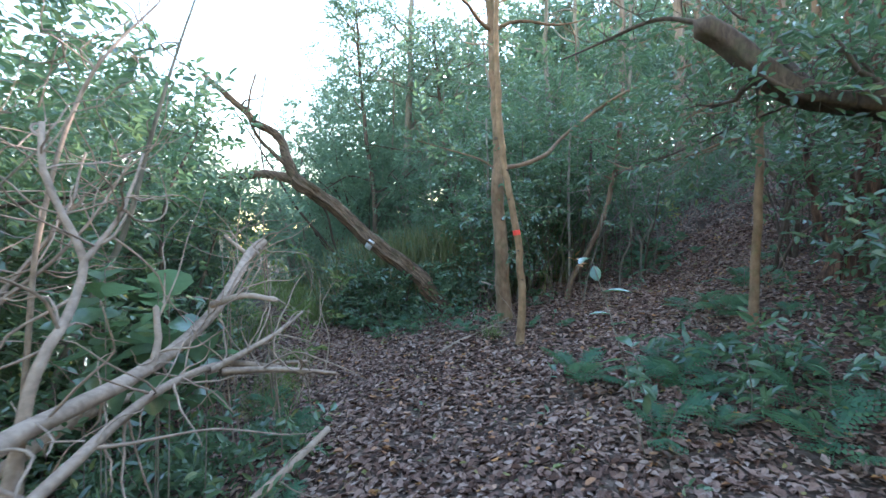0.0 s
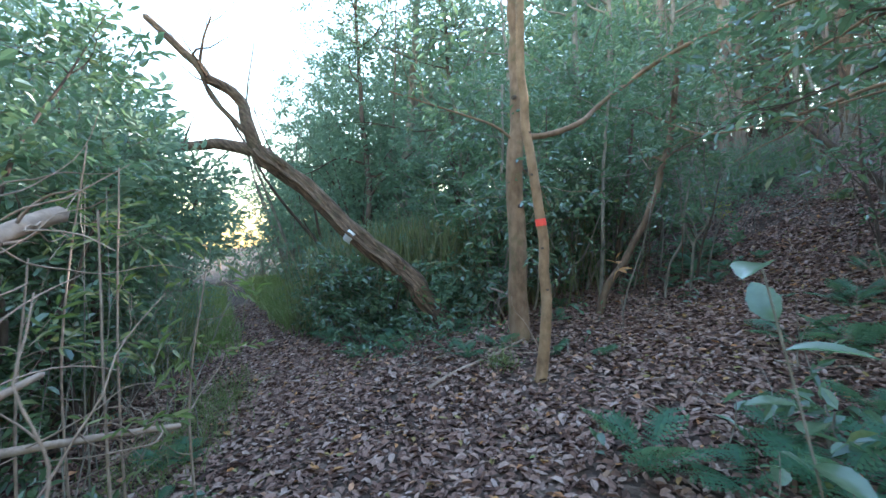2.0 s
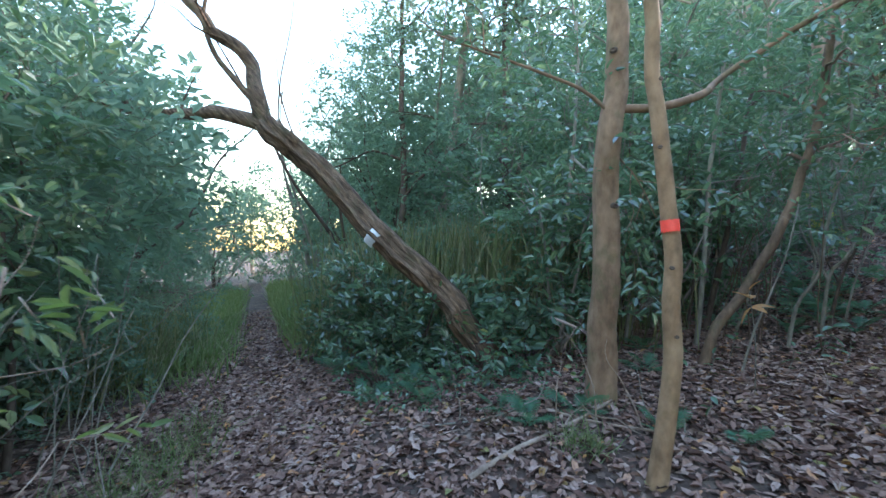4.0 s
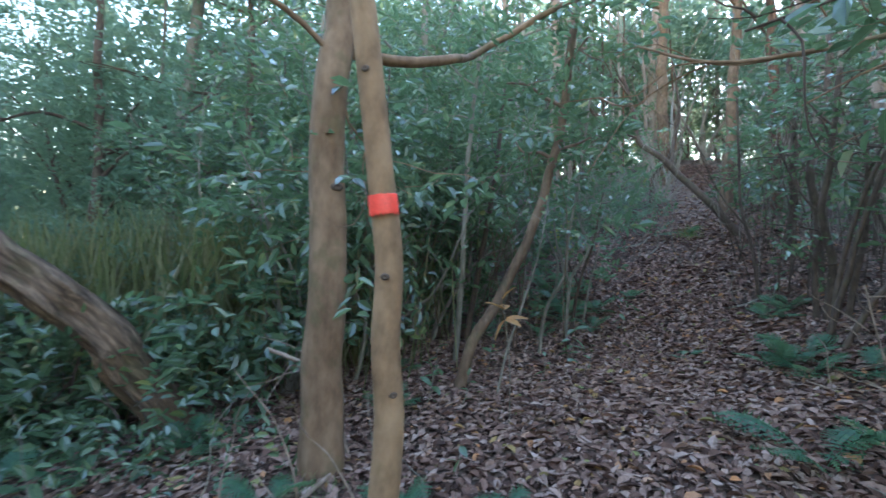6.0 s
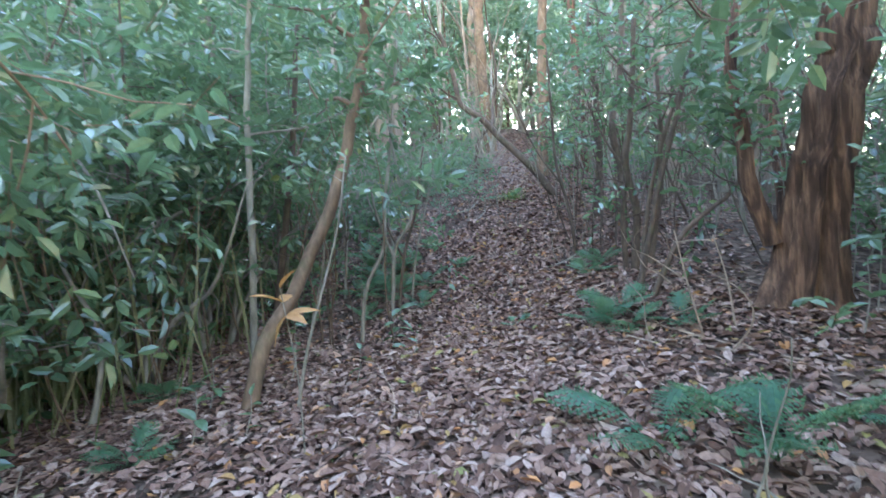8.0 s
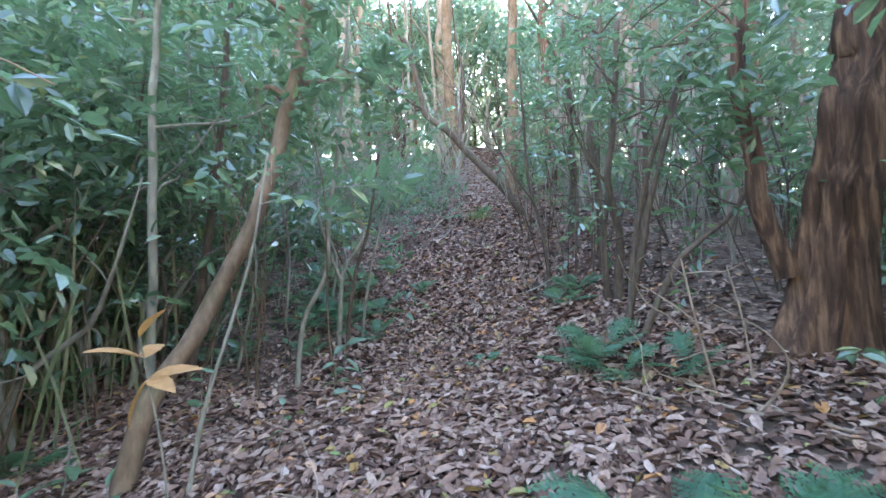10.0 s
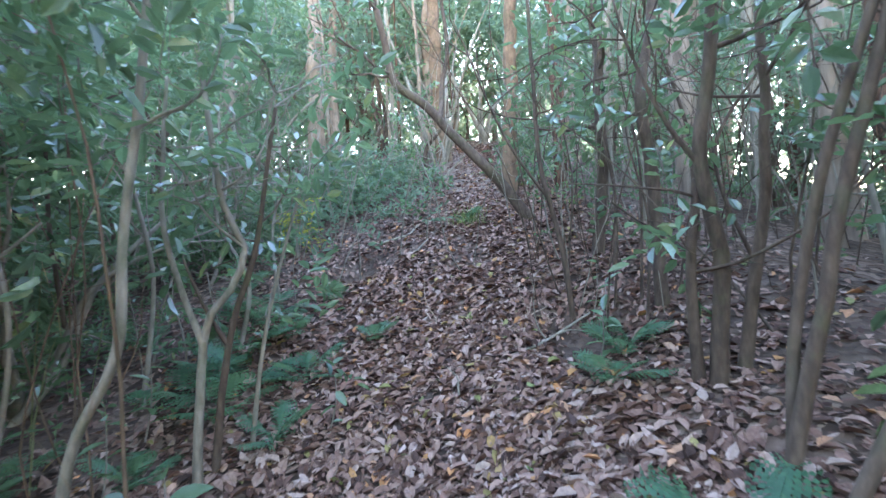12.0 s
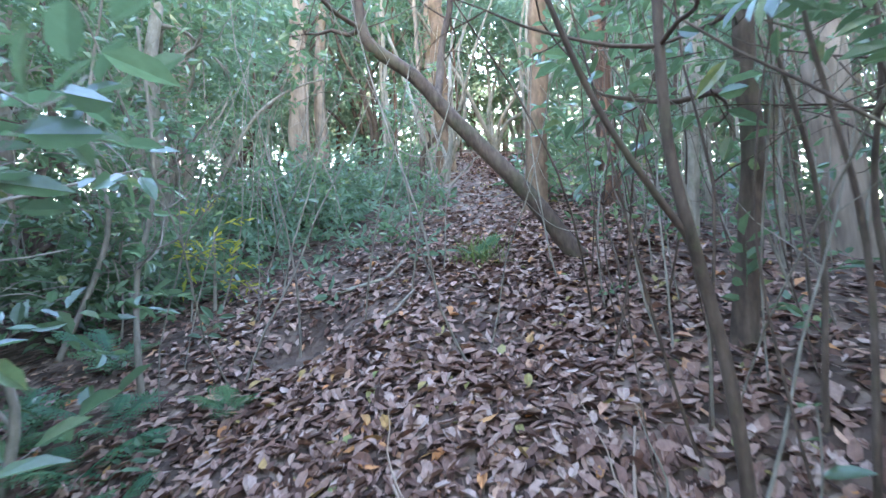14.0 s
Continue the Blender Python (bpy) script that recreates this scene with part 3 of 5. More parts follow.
plant("sapling", "slanting brown sapling bent above its foot", "tree",
      [([(2.42, 9.23, 0.25), (2.6, 9.27, 0.71), (2.86, 9.3, 1.09), (3.06, 9.33, 1.46), (3.29, 9.32, 1.91), (3.5, 9.28, 2.69), (3.61, 9.26, 3.21), (3.75, 9.25, 4.6)], 0.058, 0.042)],
      BARK_BROWN, LEAF_DARK, 15, limbs=5, limb_len=1.3, limb_from=0.6, sprays=110, sides=10, flare=0.1)
big = plant("tree", "thick tree with flaking red-brown bark and broad foot", "tree",
            [([(6.02, 6.74, 0.8), (6.06, 6.66, 1.3), (6.09, 6.61, 1.64), (6.2, 6.48, 2.5), (6.3, 6.38, 3.3), (6.35, 6.3, 5.5), (6.4, 6.3, 9.0)], 0.17, 0.10)],
            BARK_RED, LEAF_DARK, 16, limbs=8, limb_len=2.8, limb_from=0.5, sprays=220, ridges=0.15, flare=0.8, sides=34,
            extra=[([(5.86, 6.85, 1.25), (5.8, 6.95, 1.7), (5.78, 6.98, 2.1), (5.66, 7.0, 2.6), (5.75, 6.9, 3.3)], 0.075, 0.03)])
plant("shrub", "dark many-stemmed shrub with crooked bare stems", "shrub",
      [([(5.74, 8.0, 0.8), (5.86, 7.86, 1.4), (5.94, 7.73, 2.0), (6.06, 7.58, 2.7), (6.2, 7.4, 3.6)], 0.032, 0.016),
       ([(5.82, 7.97, 0.8), (5.9, 7.9, 1.6), (5.98, 7.7, 2.4), (6.2, 7.5, 3.1), (6.5, 7.4, 4.1)], 0.024, 0.012),
       ([(5.68, 7.86, 0.8), (5.85, 7.6, 1.3), (6.02, 7.42, 1.55), (6.25, 7.22, 1.8), (6.5, 7.0, 2.5)], 0.032, 0.014)],
      BARK_DARK, LEAF_DARK, 17, limbs=6, limb_len=1.2, limb_from=0.55, sprays=90, bare=30, sides=8, stem_sprays=0.2)
plant("shrub", "forked dark shrub with three leaning stems", "shrub",
      [([(6.46, 8.38, 1.0), (6.48, 8.33, 1.58), (6.39, 8.36, 2.2), (6.42, 8.3, 2.7), (6.46, 8.2, 3.8)], 0.05, 0.028),
       ([(6.44, 8.46, 1.0), (6.40, 8.45, 1.6), (6.42, 8.42, 1.9), (6.43, 8.4, 2.1)], 0.034, 0.02),
       ([(6.68, 8.32, 1.08), (6.75, 8.21, 1.71), (6.77, 8.14, 2.46), (6.75, 8.13, 3.4)], 0.036, 0.02)],
      BARK_DARK, LEAF_DARK, 18, limbs=4, limb_len=1.1, limb_from=0.6, sprays=55, bare=22, sides=9,
      extra=[([(6.4, 8.36, 2.15), (6.28, 8.48, 2.4), (6.16, 8.58, 2.75), (6.1, 8.65, 3.1)], 0.018, 0.006)])
plant("tree", "bent grey tree arching over the trail", "tree",
      [([(8.86, 11.13, 2.26), (8.45, 11.47, 2.84), (8.05, 11.82, 3.42), (7.75, 12.08, 3.89), (7.45, 12.35, 4.22), (7.37, 12.39, 4.78), (7.2, 12.5, 5.6)], 0.078, 0.04)],
      BARK_DARK, LEAF_DARK, 19, limbs=4, limb_len=1.6, limb_from=0.55, sprays=90, bare=24, sides=10,
      extra=[([(7.9, 11.95, 3.65), (8.1, 12.1, 4.2), (8.25, 12.1, 5.0), (8.2, 12.2, 6.0)], 0.04, 0.02)])
plant("sapling", "dark slender stem beside the trail", "tree",
      [([(8.03, 9.87, 1.7), (8.07, 9.76, 2.73), (8.04, 9.75, 3.44), (8.0, 9.74, 5.0)], 0.06, 0.04)], BARK_DARK, LEAF_DARK, 20, limbs=4, limb_len=1.3, sprays=70, sides=9)
plant("sapling", "thin wavering sapling with few leaves", "tree",
      [([(7.13, 9.62, 1.3), (7.06, 9.66, 1.83), (6.94, 9.73, 2.45), (6.89, 9.73, 3.14), (6.85, 9.73, 4.1)], 0.027, 0.014)], BARK_DARK, LEAF_MID, 21, limbs=3, limb_len=0.9,
      limb_from=0.3, sprays=16, sides=7, kind="large", extra=[([(7.0, 9.7, 2.2), (6.75, 9.85, 2.6), (6.5, 9.95, 3.1), (6.35, 10.1, 3.7)], 0.014, 0.006)])
plant("sapling", "grey crooked stem on the bank", "tree",
      [([(7.39, 9.0, 1.4), (7.35, 8.99, 2.25), (7.27, 9.02, 2.89), (7.4, 8.95, 3.6), (7.5, 8.9, 4.8)], 0.05, 0.03)], BARK_DARK, LEAF_DARK, 22, limbs=4, limb_len=1.2, sprays=50, bare=16, sides=9)
plant("sapling", "forked grey sapling standing in leaf litter", "tree",
      [([(4.45, 10.4, 0.5), (4.49, 10.35, 1.35), (4.61, 10.25, 1.62), (4.67, 10.18, 1.85), (4.58, 10.24, 2.1), (4.5, 10.3, 2.9)], 0.028, 0.013),
       ([(4.49, 10.35, 1.33), (4.41, 10.45, 1.65), (4.34, 10.53, 2.1), (4.4, 10.6, 2.9)], 0.02, 0.01)],
      BARK_GREY, LEAF_DARK, 23, limbs=5, limb_len=1.0, sprays=24, bare=20, sides=8)
plant("sapling", "thin upright sapling with large leaves", "tree",
      [([(2.72, 10.11, 0.3), (2.76, 10.05, 1.27), (2.78, 10.0, 2.75), (2.86, 9.91, 4.2)], 0.034, 0.022)], BARK_GREY, LEAF_DARK, 24, limbs=6, limb_len=1.1, limb_from=0.3, sprays=90, sides=8)
plant("sapling", "thin grey sapling in the thicket", "tree",
      [([(0.91, 10.5, 0.1), (0.96, 10.4, 1.45), (1.03, 10.28, 2.93), (1.03, 10.2, 4.3)], 0.034, 0.02)], BARK_GREY, LEAF_DARK, 25, limbs=6, limb_len=1.1, limb_from=0.3, sprays=100, sides=8,
      extra=[([(1.03, 10.28, 2.9), (1.3, 9.9, 2.5), (1.6, 9.6, 2.0), (1.8, 9.4, 1.3)], 0.022, 0.006)])
plant("seedling", "bare thin seedling with a few leaves", "sapling",
      [([(4.77, 10.51, 0.55), (4.87, 10.4, 1.4), (5.06, 10.21, 2.3)], 0.018, 0.008)], BARK_GREY, LEAF_MID, 26, limbs=3, limb_len=0.6, limb_from=0.4, sprays=14, sides=6)
plant("sapling", "small crooked sapling on a dark stump", "tree",
      [([(10.23, 14.91, 3.45), (10.22, 14.87, 3.8), (10.23, 14.85, 4.28), (10.48, 14.59, 4.72), (10.6, 14.5, 5.4)], 0.07, 0.02)], BARK_DARK, LEAF_MID, 27, limbs=3, limb_len=0.8, sprays=14, sides=8, flare=0.9)
plant("sapling", "small sapling with sunlit yellow leaves", "sapling",
      [([(6.63, 13.65, 1.9), (6.62, 13.64, 2.2), (6.61, 13.62, 2.65)], 0.022, 0.008)], BARK_GREY, LEAF_YELLOW, 28, limbs=5, limb_len=0.5, limb_from=0.5, sprays=22, kind="yellow", spread=0.16)

for k, (x, y, h) in enumerate([(7.3, 9.35, 2.3), (7.42, 9.18, 2.6), (7.6, 9.5, 2.2), (7.2, 9.05, 1.9), (7.75, 9.25, 2.5)]):
    z = gz(x, y)
    plant("sapling", "thin dark upright shoot with large leaves", "sapling", [([(x, y, z), (x + 0.05, y - 0.04, z + h * 0.4), (x - 0.03, y + 0.05, z + h * 0.75), (x + 0.04, y, z + h)], 0.013, 0.006)],
          BARK_DARK, LEAF_MID, 130 + k, limbs=2, limb_len=0.5, limb_from=0.5, sprays=3, kind="large", group="thin shoots on the bank", sides=6, limb_parts=False, spread=0.12)

plant("sapling", "thin bent sapling with sparse leaves", "tree", [([(3.83, 10.06, 0.4), (3.88, 9.98, 0.97), (4.02, 9.82, 1.39), (4.05, 9.76, 1.91), (4.12, 9.64, 2.72), (4.18, 9.55, 3.6)], 0.026, 0.014)],
      BARK_GREY, LEAF_MID, 141, limbs=5, limb_len=0.9, limb_from=0.5, sprays=34, sides=7)
plant("sapling", "dark forked seedling stem in the litter", "sapling", [([(4.54, 10.45, 0.5), (4.62, 10.33, 1.3), (4.74, 10.19, 1.89), (4.82, 10.07, 2.65)], 0.026, 0.01), ([(4.62, 10.33, 1.3), (4.5, 10.38, 1.55), (4.42, 10.42, 1.8)], 0.015, 0.008)],
      BARK_DARK, LEAF_MID, 142, limbs=3, limb_len=0.6, limb_from=0.6, sprays=10, sides=7)
plant("sapling", "grey sapling stem at the thicket edge", "tree", [([(3.17, 10.95, 0.4), (3.31, 10.75, 1.63), (3.41, 10.59, 2.69), (3.5, 10.5, 4.0)], 0.045, 0.025)], BARK_DARK, LEAF_DARK, 143, limbs=5, limb_len=1.1, limb_from=0.5, sprays=50, sides=8)
plant("sapling", "thin slanting sapling beside the bent one", "sapling", [([(2.67, 8.92, 0.2), (2.79, 8.85, 0.74), (3.0, 8.75, 1.5), (3.1, 8.7, 2.1)], 0.014, 0.006)], BARK_GREY, LEAF_MID, 144, limbs=2, limb_len=0.4, sprays=5, sides=6)
plant("dry_seedling", "bare dry seedling stems in the litter", "seedling", [([(5.1, 7.07, 0.55), (4.98, 7.15, 1.03), (4.92, 7.19, 1.4)], 0.011, 0.005), ([(5.3, 6.95, 0.6), (5.25, 6.98, 1.0), (5.15, 7.02, 1.35)], 0.009, 0.004)], DEADWOOD, LEAF_MID, 145, limbs=2, limb_len=0.35, sprays=0, sides=6, bare=5)
for k, (x, y, h) in enumerate([(-1.55, 4.2, 2.1), (-1.75, 4.55, 2.4), (-1.95, 4.1, 1.9), (-1.4, 4.7, 1.7), (-2.15, 4.6, 2.6)]):
    z = gz(x, y)
    plant("dry_stalk", "tall pale dry stalk with narrow leaves", "stalk", [([(x, y, z), (x - 0.06, y, z + h * 0.5), (x - 0.12 + 0.05 * k, y + 0.05, z + h)], 0.010, 0.005)],
          DEADWOOD, GRASS, 150 + k, limbs=3, limb_len=0.5, limb_from=0.35, sprays=10, kind="yellow", group="dry stalks by the path", sides=6, limb_parts=False, spread=0.1, up=0.6)

# leaning tree whose bough hangs over from beside the start
plant("leaning_tree", "dark leaning tree hung with bare dead twigs", "tree",
      [([(6.6, 3.6, 0.6), (6.2, 3.75, 1.4), (5.3, 3.95, 2.2), (4.2, 4.0, 2.56), (3.3, 4.1, 2.8), (2.57, 4.12, 3.42)], 0.20, 0.10)],
      BARK_DARK, LEAF_DARK, 31, limbs=5, limb_len=1.8, limb_from=0.35, sprays=260, ridges=0.09, bare=85, sides=14, side_way=(-0.3, 0.6, 0.5),
      extra=[([(2.7, 4.1, 3.3), (2.95, 4.05, 2.95), (3.35, 4.0, 2.72), (4.1, 3.9, 2.75)], 0.028, 0.018),
             ([(2.6, 4.1, 3.4), (2.3, 4.6, 3.7), (2.0, 5.3, 3.8), (1.7, 6.0, 3.9)], 0.03, 0.01),
             ([(3.6, 4.1, 2.75), (3.4, 4.9, 2.7), (2.9, 5.6, 2.5), (2.4, 6.2, 2.35)], 0.018, 0.006)])

# taller trees of the slope behind
for k, (x, y, r, h, tint, lab) in enumerate([
    (12.2, 16.4, 0.21, 13, BARK_BROWN, "tall bare-stemmed tree beside the trail"), (10.9, 21.0, 0.28, 15, BARK_FAR, "tall pale forest tree on the slope"),
    (11.6, 20.9, 0.19, 14, BARK_FAR, "tall pale forest tree on the slope"), (10.0, 12.5, 0.14, 11, BARK_BROWN, "straight forest tree with flaking bark"),
    (10.6, 11.8, 0.13, 10, BARK_RED, "straight forest tree with flaking bark"), (10.2, 9.6, 0.17, 12, BARK_FAR, "straight forest tree with flaking bark"),
    (10.8, 8.2, 0.15, 11, BARK_FAR, "straight forest tree with flaking bark"), (12.5, 10.5, 0.2, 13, BARK_FAR, "tall pale forest tree on the slope"),
    (13.5, 13.4, 0.22, 13, BARK_FAR, "tall pale forest tree on the slope"), (9.2, 7.6, 0.13, 10, BARK_RED, "straight forest tree with flaking bark"),
    (14.6, 19.5, 0.22, 14, BARK_FAR, "tall pale forest tree on the slope"), (7.6, 19.2, 0.18, 12, BARK_FAR, "tall pale forest tree on the slope"),
    (5.2, 16.6, 0.14, 10, BARK_GREY, "slender grey forest tree"), (3.2, 14.2, 0.12, 9, BARK_GREY, "slender grey forest tree"),
    (0.25, 13.2, 0.10, 8, BARK_DARK, "slender dark tree behind the thicket"), (-2.2, 13.6, 0.10, 9, BARK_DARK, "slender dark tree behind the thicket"),
    (-1.2, 14.6, 0.16, 11, BARK_GREY, "grey forest tree behind the thicket"), (1.9, 12.4, 0.08, 7, BARK_GREY, "slender grey forest tree"),
    (8.6, 4.6, 0.17, 11, BARK_FAR, "straight forest tree with flaking bark"), (7.3, 1.6, 0.2, 12, BARK_DARK, "dark forest tree standing in undergrowth"),
    (11.5, 5.2, 0.2, 12, BARK_FAR, "straight forest tree with flaking bark")] + [
    (4.4, -1.6, 0.2, 12, BARK_DARK, "dark forest tree standing in undergrowth"),
    (-1.5, -3.5, 0.2, 12, BARK_DARK, "dark forest tree standing in undergrowth"), (-5.5, 1.0, 0.16, 9, BARK_GREY, "grey forest tree standing in undergrowth"),
    (-7.5, 12.0, 0.14, 7, BARK_GREY, "grey forest tree by the clearing"), (6.8, 16.2, 0.1, 9, BARK_GREY, "slender grey forest tree")]):
    rng = np.random.default_rng(100 + k)
    z = gz(x, y)
    l1, l2 = rng.normal(0, 0.12, 2), rng.normal(0, 0.3, 2)
    tall = k < 12 or k in (18, 20)
    plant("tree", lab, "tree", [([(x, y, z), (x + l1[0], y + l1[1], z + h * 0.3), (x + l2[0], y + l2[1], z + h * 0.65), (x + l2[0] * 1.5, y + l2[1] * 1.6, z + h)], r, r * 0.35)],
          tint, LEAF_LIGHT if k in (14, 15, 16, 24) else LEAF_DARK, 200 + k, limbs=11, limb_len=2.9 if tall else 2.3, limb_from=0.42 if tall else 0.28, sprays=150 if tall else 260, kind="far" if k in (1, 2, 8, 10, 11) else "laurel",
          group="forest trees", flare=0.25, sides=12, limb_parts=False, spread=0.5, spray_scale=(0.9, 1.5))
for k in range(34):
    rng = np.random.default_rng(260 + k)
    x, y = ((rng.uniform(8.6, 15.0), rng.uniform(5.0, 12.0)) if k < 20 else (rng.uniform(6.5, 15.5), rng.uniform(17.0, 25.0)))
    if abs((x - 9.6) * 0.77 - (y - 12.6) * 0.64) < 0.9 and k < 20:
        x += 1.8
    z, h, l1 = gz(x, y), rng.uniform(7, 10), rng.normal(0, 0.35, 4)
    plant("tree", "slender pale trunk among the forest trees", "tree", [([(x, y, z), (x + l1[0] * 0.5, y + l1[1] * 0.5, z + h * 0.4), (x + l1[0], y + l1[1], z + h * 0.7), (x + l1[0] + l1[2], y + l1[1] + l1[3], z + h)], rng.uniform(0.035, 0.11), 0.02)],
          (BARK_FAR, BARK_GREY, BARK_RED)[k % 3], LEAF_LIGHT, 280 + k, limbs=4, limb_len=1.5, limb_from=0.5, sprays=26, kind="mid", group="slender trunks of the slope", sides=7, limb_parts=False, spread=0.5, bare=4)
print("trees done")

# ---- understory ----
SAPLINGS = [(1.9, 10.6, 3.2), (3.6, 10.9, 3.4), (0.2, 11.2, 3.0), (4.1, 12.4, 3.6), (2.9, 12.0, 3.0), (5.5, 13.9, 3.0), (1.2, 11.9, 3.4), (5.9, 12.6, 2.0), (5.2, 11.9, 1.6), (8.5, 8.6, 2.8),
            (9.3, 9.9, 2.6), (7.9, 7.7, 3.0), (7.2, 7.2, 2.6), (8.2, 6.3, 3.2), (7.1, 5.5, 2.8), (5.8, 4.8, 3.0), (9.6, 10.9, 2.2), (5.2, 5.3, 2.2), (8.9, 9.2, 3.4), (9.9, 7.1, 3.0), (10.9, 10.4, 3.0),
            (3.9, 13.6, 3.4), (4.9, 15.0, 3.2), (2.2, 13.2, 3.4), (6.1, 15.3, 2.4), (-0.6, 12.2, 3.0), (7.6, 16.6, 2.4), (3.0, 11.1, 2.6)] + [
    (4.4, 11.6, 2.6), (1.5, 9.9, 1.8), (7.8, 9.2, 2.2),
            (10.0, 8.8, 2.4), (8.6, 7.4, 2.2), (6.5, 5.9, 2.0), (2.2, 11.4, 2.6)]
for k, (x, y, h) in enumerate(SAPLINGS):
    rng = np.random.default_rng(300 + k)
    z, q = gz(x, y), rng.normal(0, 0.16, (3, 2)) * h / 2.5
    plant("sapling", "thin forest sapling with glossy evergreen leaves", "sapling",
          [([(x, y, z), (x + q[0, 0], y + q[0, 1], z + h * 0.35), (x + q[1, 0], y + q[1, 1], z + h * 0.7), (x + q[1, 0] + q[2, 0], y + q[1, 1] + q[2, 1], z + h * 1.15)], rng.uniform(0.014, 0.028), 0.008)],
          BARK_GREY if k % 3 else BARK_DARK, LEAF_DARK if k % 2 else LEAF_MID, 400 + k, limbs=6, limb_len=1.0, limb_from=0.22, sprays=50 if y > 9.5 and x < 2.5 else 12 if (3 < x < 6.5 and 9 < y < 13) or (x > 6.5 and 7 < y < 11.5) else 26, kind=("laurel", "laurel", "small", "large" if x < 3 else "small")[k % 4],
          group="saplings of the understory", sides=6, limb_parts=False, spread=0.25, stem_sprays=0.4, bare=4)


def bush(name, label, centre, size, sprays, kind, leaf_mat, seed, stems=7, group="", bark_mat=BARK_GREY, fill=0, low=0.0):
    """A shrub: stems fanning from its foot into a loose dome of leafy twigs."""
    rng = np.random.default_rng(seed)
    cx, cy = centre
    base = np.array((cx, cy, gz(cx, cy)))
    root = thing(name, base, label, "shrub", group)
    leaf_acc, twig_acc = Acc(), Acc()
    per = rng.multinomial(sprays, np.ones(stems) / stems)
    for k in range(stems):
        az, el = rng.uniform(0, 2 * np.pi), rng.uniform(0.35, 1.0)
        way = np.array((math.cos(az) * size[0] * (1.1 - el), math.sin(az) * size[1] * (1.1 - el), size[2] * el))
        ln = np.linalg.norm(way) * 1.15
        b = grow_limb(rng, base + np.array((*rng.normal(0, 0.08, 2), -0.08)), way, ln, 0.1, 0.22, 6)
        a = Acc()
        tube(a, b, 0.016 + 0.006 * size[2], 0.005, 6, 0.15, 0.05, 0, 0, rng)
        part("stem", a, bark_mat, root, origin=base)
        n = 4
        for m in range(n):
            j = rng.integers(1, len(b) - 1)
            tb = grow_limb(rng, b[j], rng.normal(0, 1, 3) * (size[0], size[1], size[2] * 0.4), 0.45 * max(size[0], size[1]), 0.15, 0.3, 4)
            tube(twig_acc, tb, 0.009, 0.003, 3, 0.2, 0.03, 0, 0, rng)
            p, d = sprays_along(rng, tb, max(1, int(per[k] * 0.8 / n)), 0.28, 0.1)
            p[:, 2] = np.maximum(p[:, 2], ground_np(p[:, 0], p[:, 1]) + 0.08)
            high = p[:, 2] > base[2] + 0.7 * low * size[2]
            put_sprays(leaf_acc, twig_acc, kind, p[high], d[high], rng)
        p, d = sprays_along(rng, b, max(1, int(per[k] * 0.2)), 0.25, 0.3)
        high = p[:, 2] > base[2] + 0.7 * low * size[2]
        put_sprays(leaf_acc, twig_acc, kind, p[high], d[high], rng)
    if fill:
        q = rng.normal(0, 1, (fill * 2, 3))
        q /= np.linalg.norm(q, axis=1)[:, None]
        q = q * rng.uniform(0.25, 1, (len(q), 1)) ** 0.5
        gap = np.array([noise.noise(Vector(v) * 2.6 + Vector((seed, 0, 0))) for v in q])
        q = q[np.argsort(-gap)[:fill]]
        mid = size[2] * (0.5 + 0.5 * low)
        p = base + q * (size[0], size[1], size[2] * (0.5 - 0.5 * low)) + (0, 0, mid)
        p[:, 2] = np.maximum(p[:, 2], ground_np(p[:, 0], p[:, 1]) + 0.06)
        put_sprays(leaf_acc, twig_acc, kind, p, q * (1, 1, 0.4) + rng.normal(0, 0.5, q.shape), rng)
    part("leaves", leaf_acc, leaf_mat, root, origin=base, smooth=False)
    loose(part("brushwood", twig_acc, bark_mat, root, origin=base))
    return root


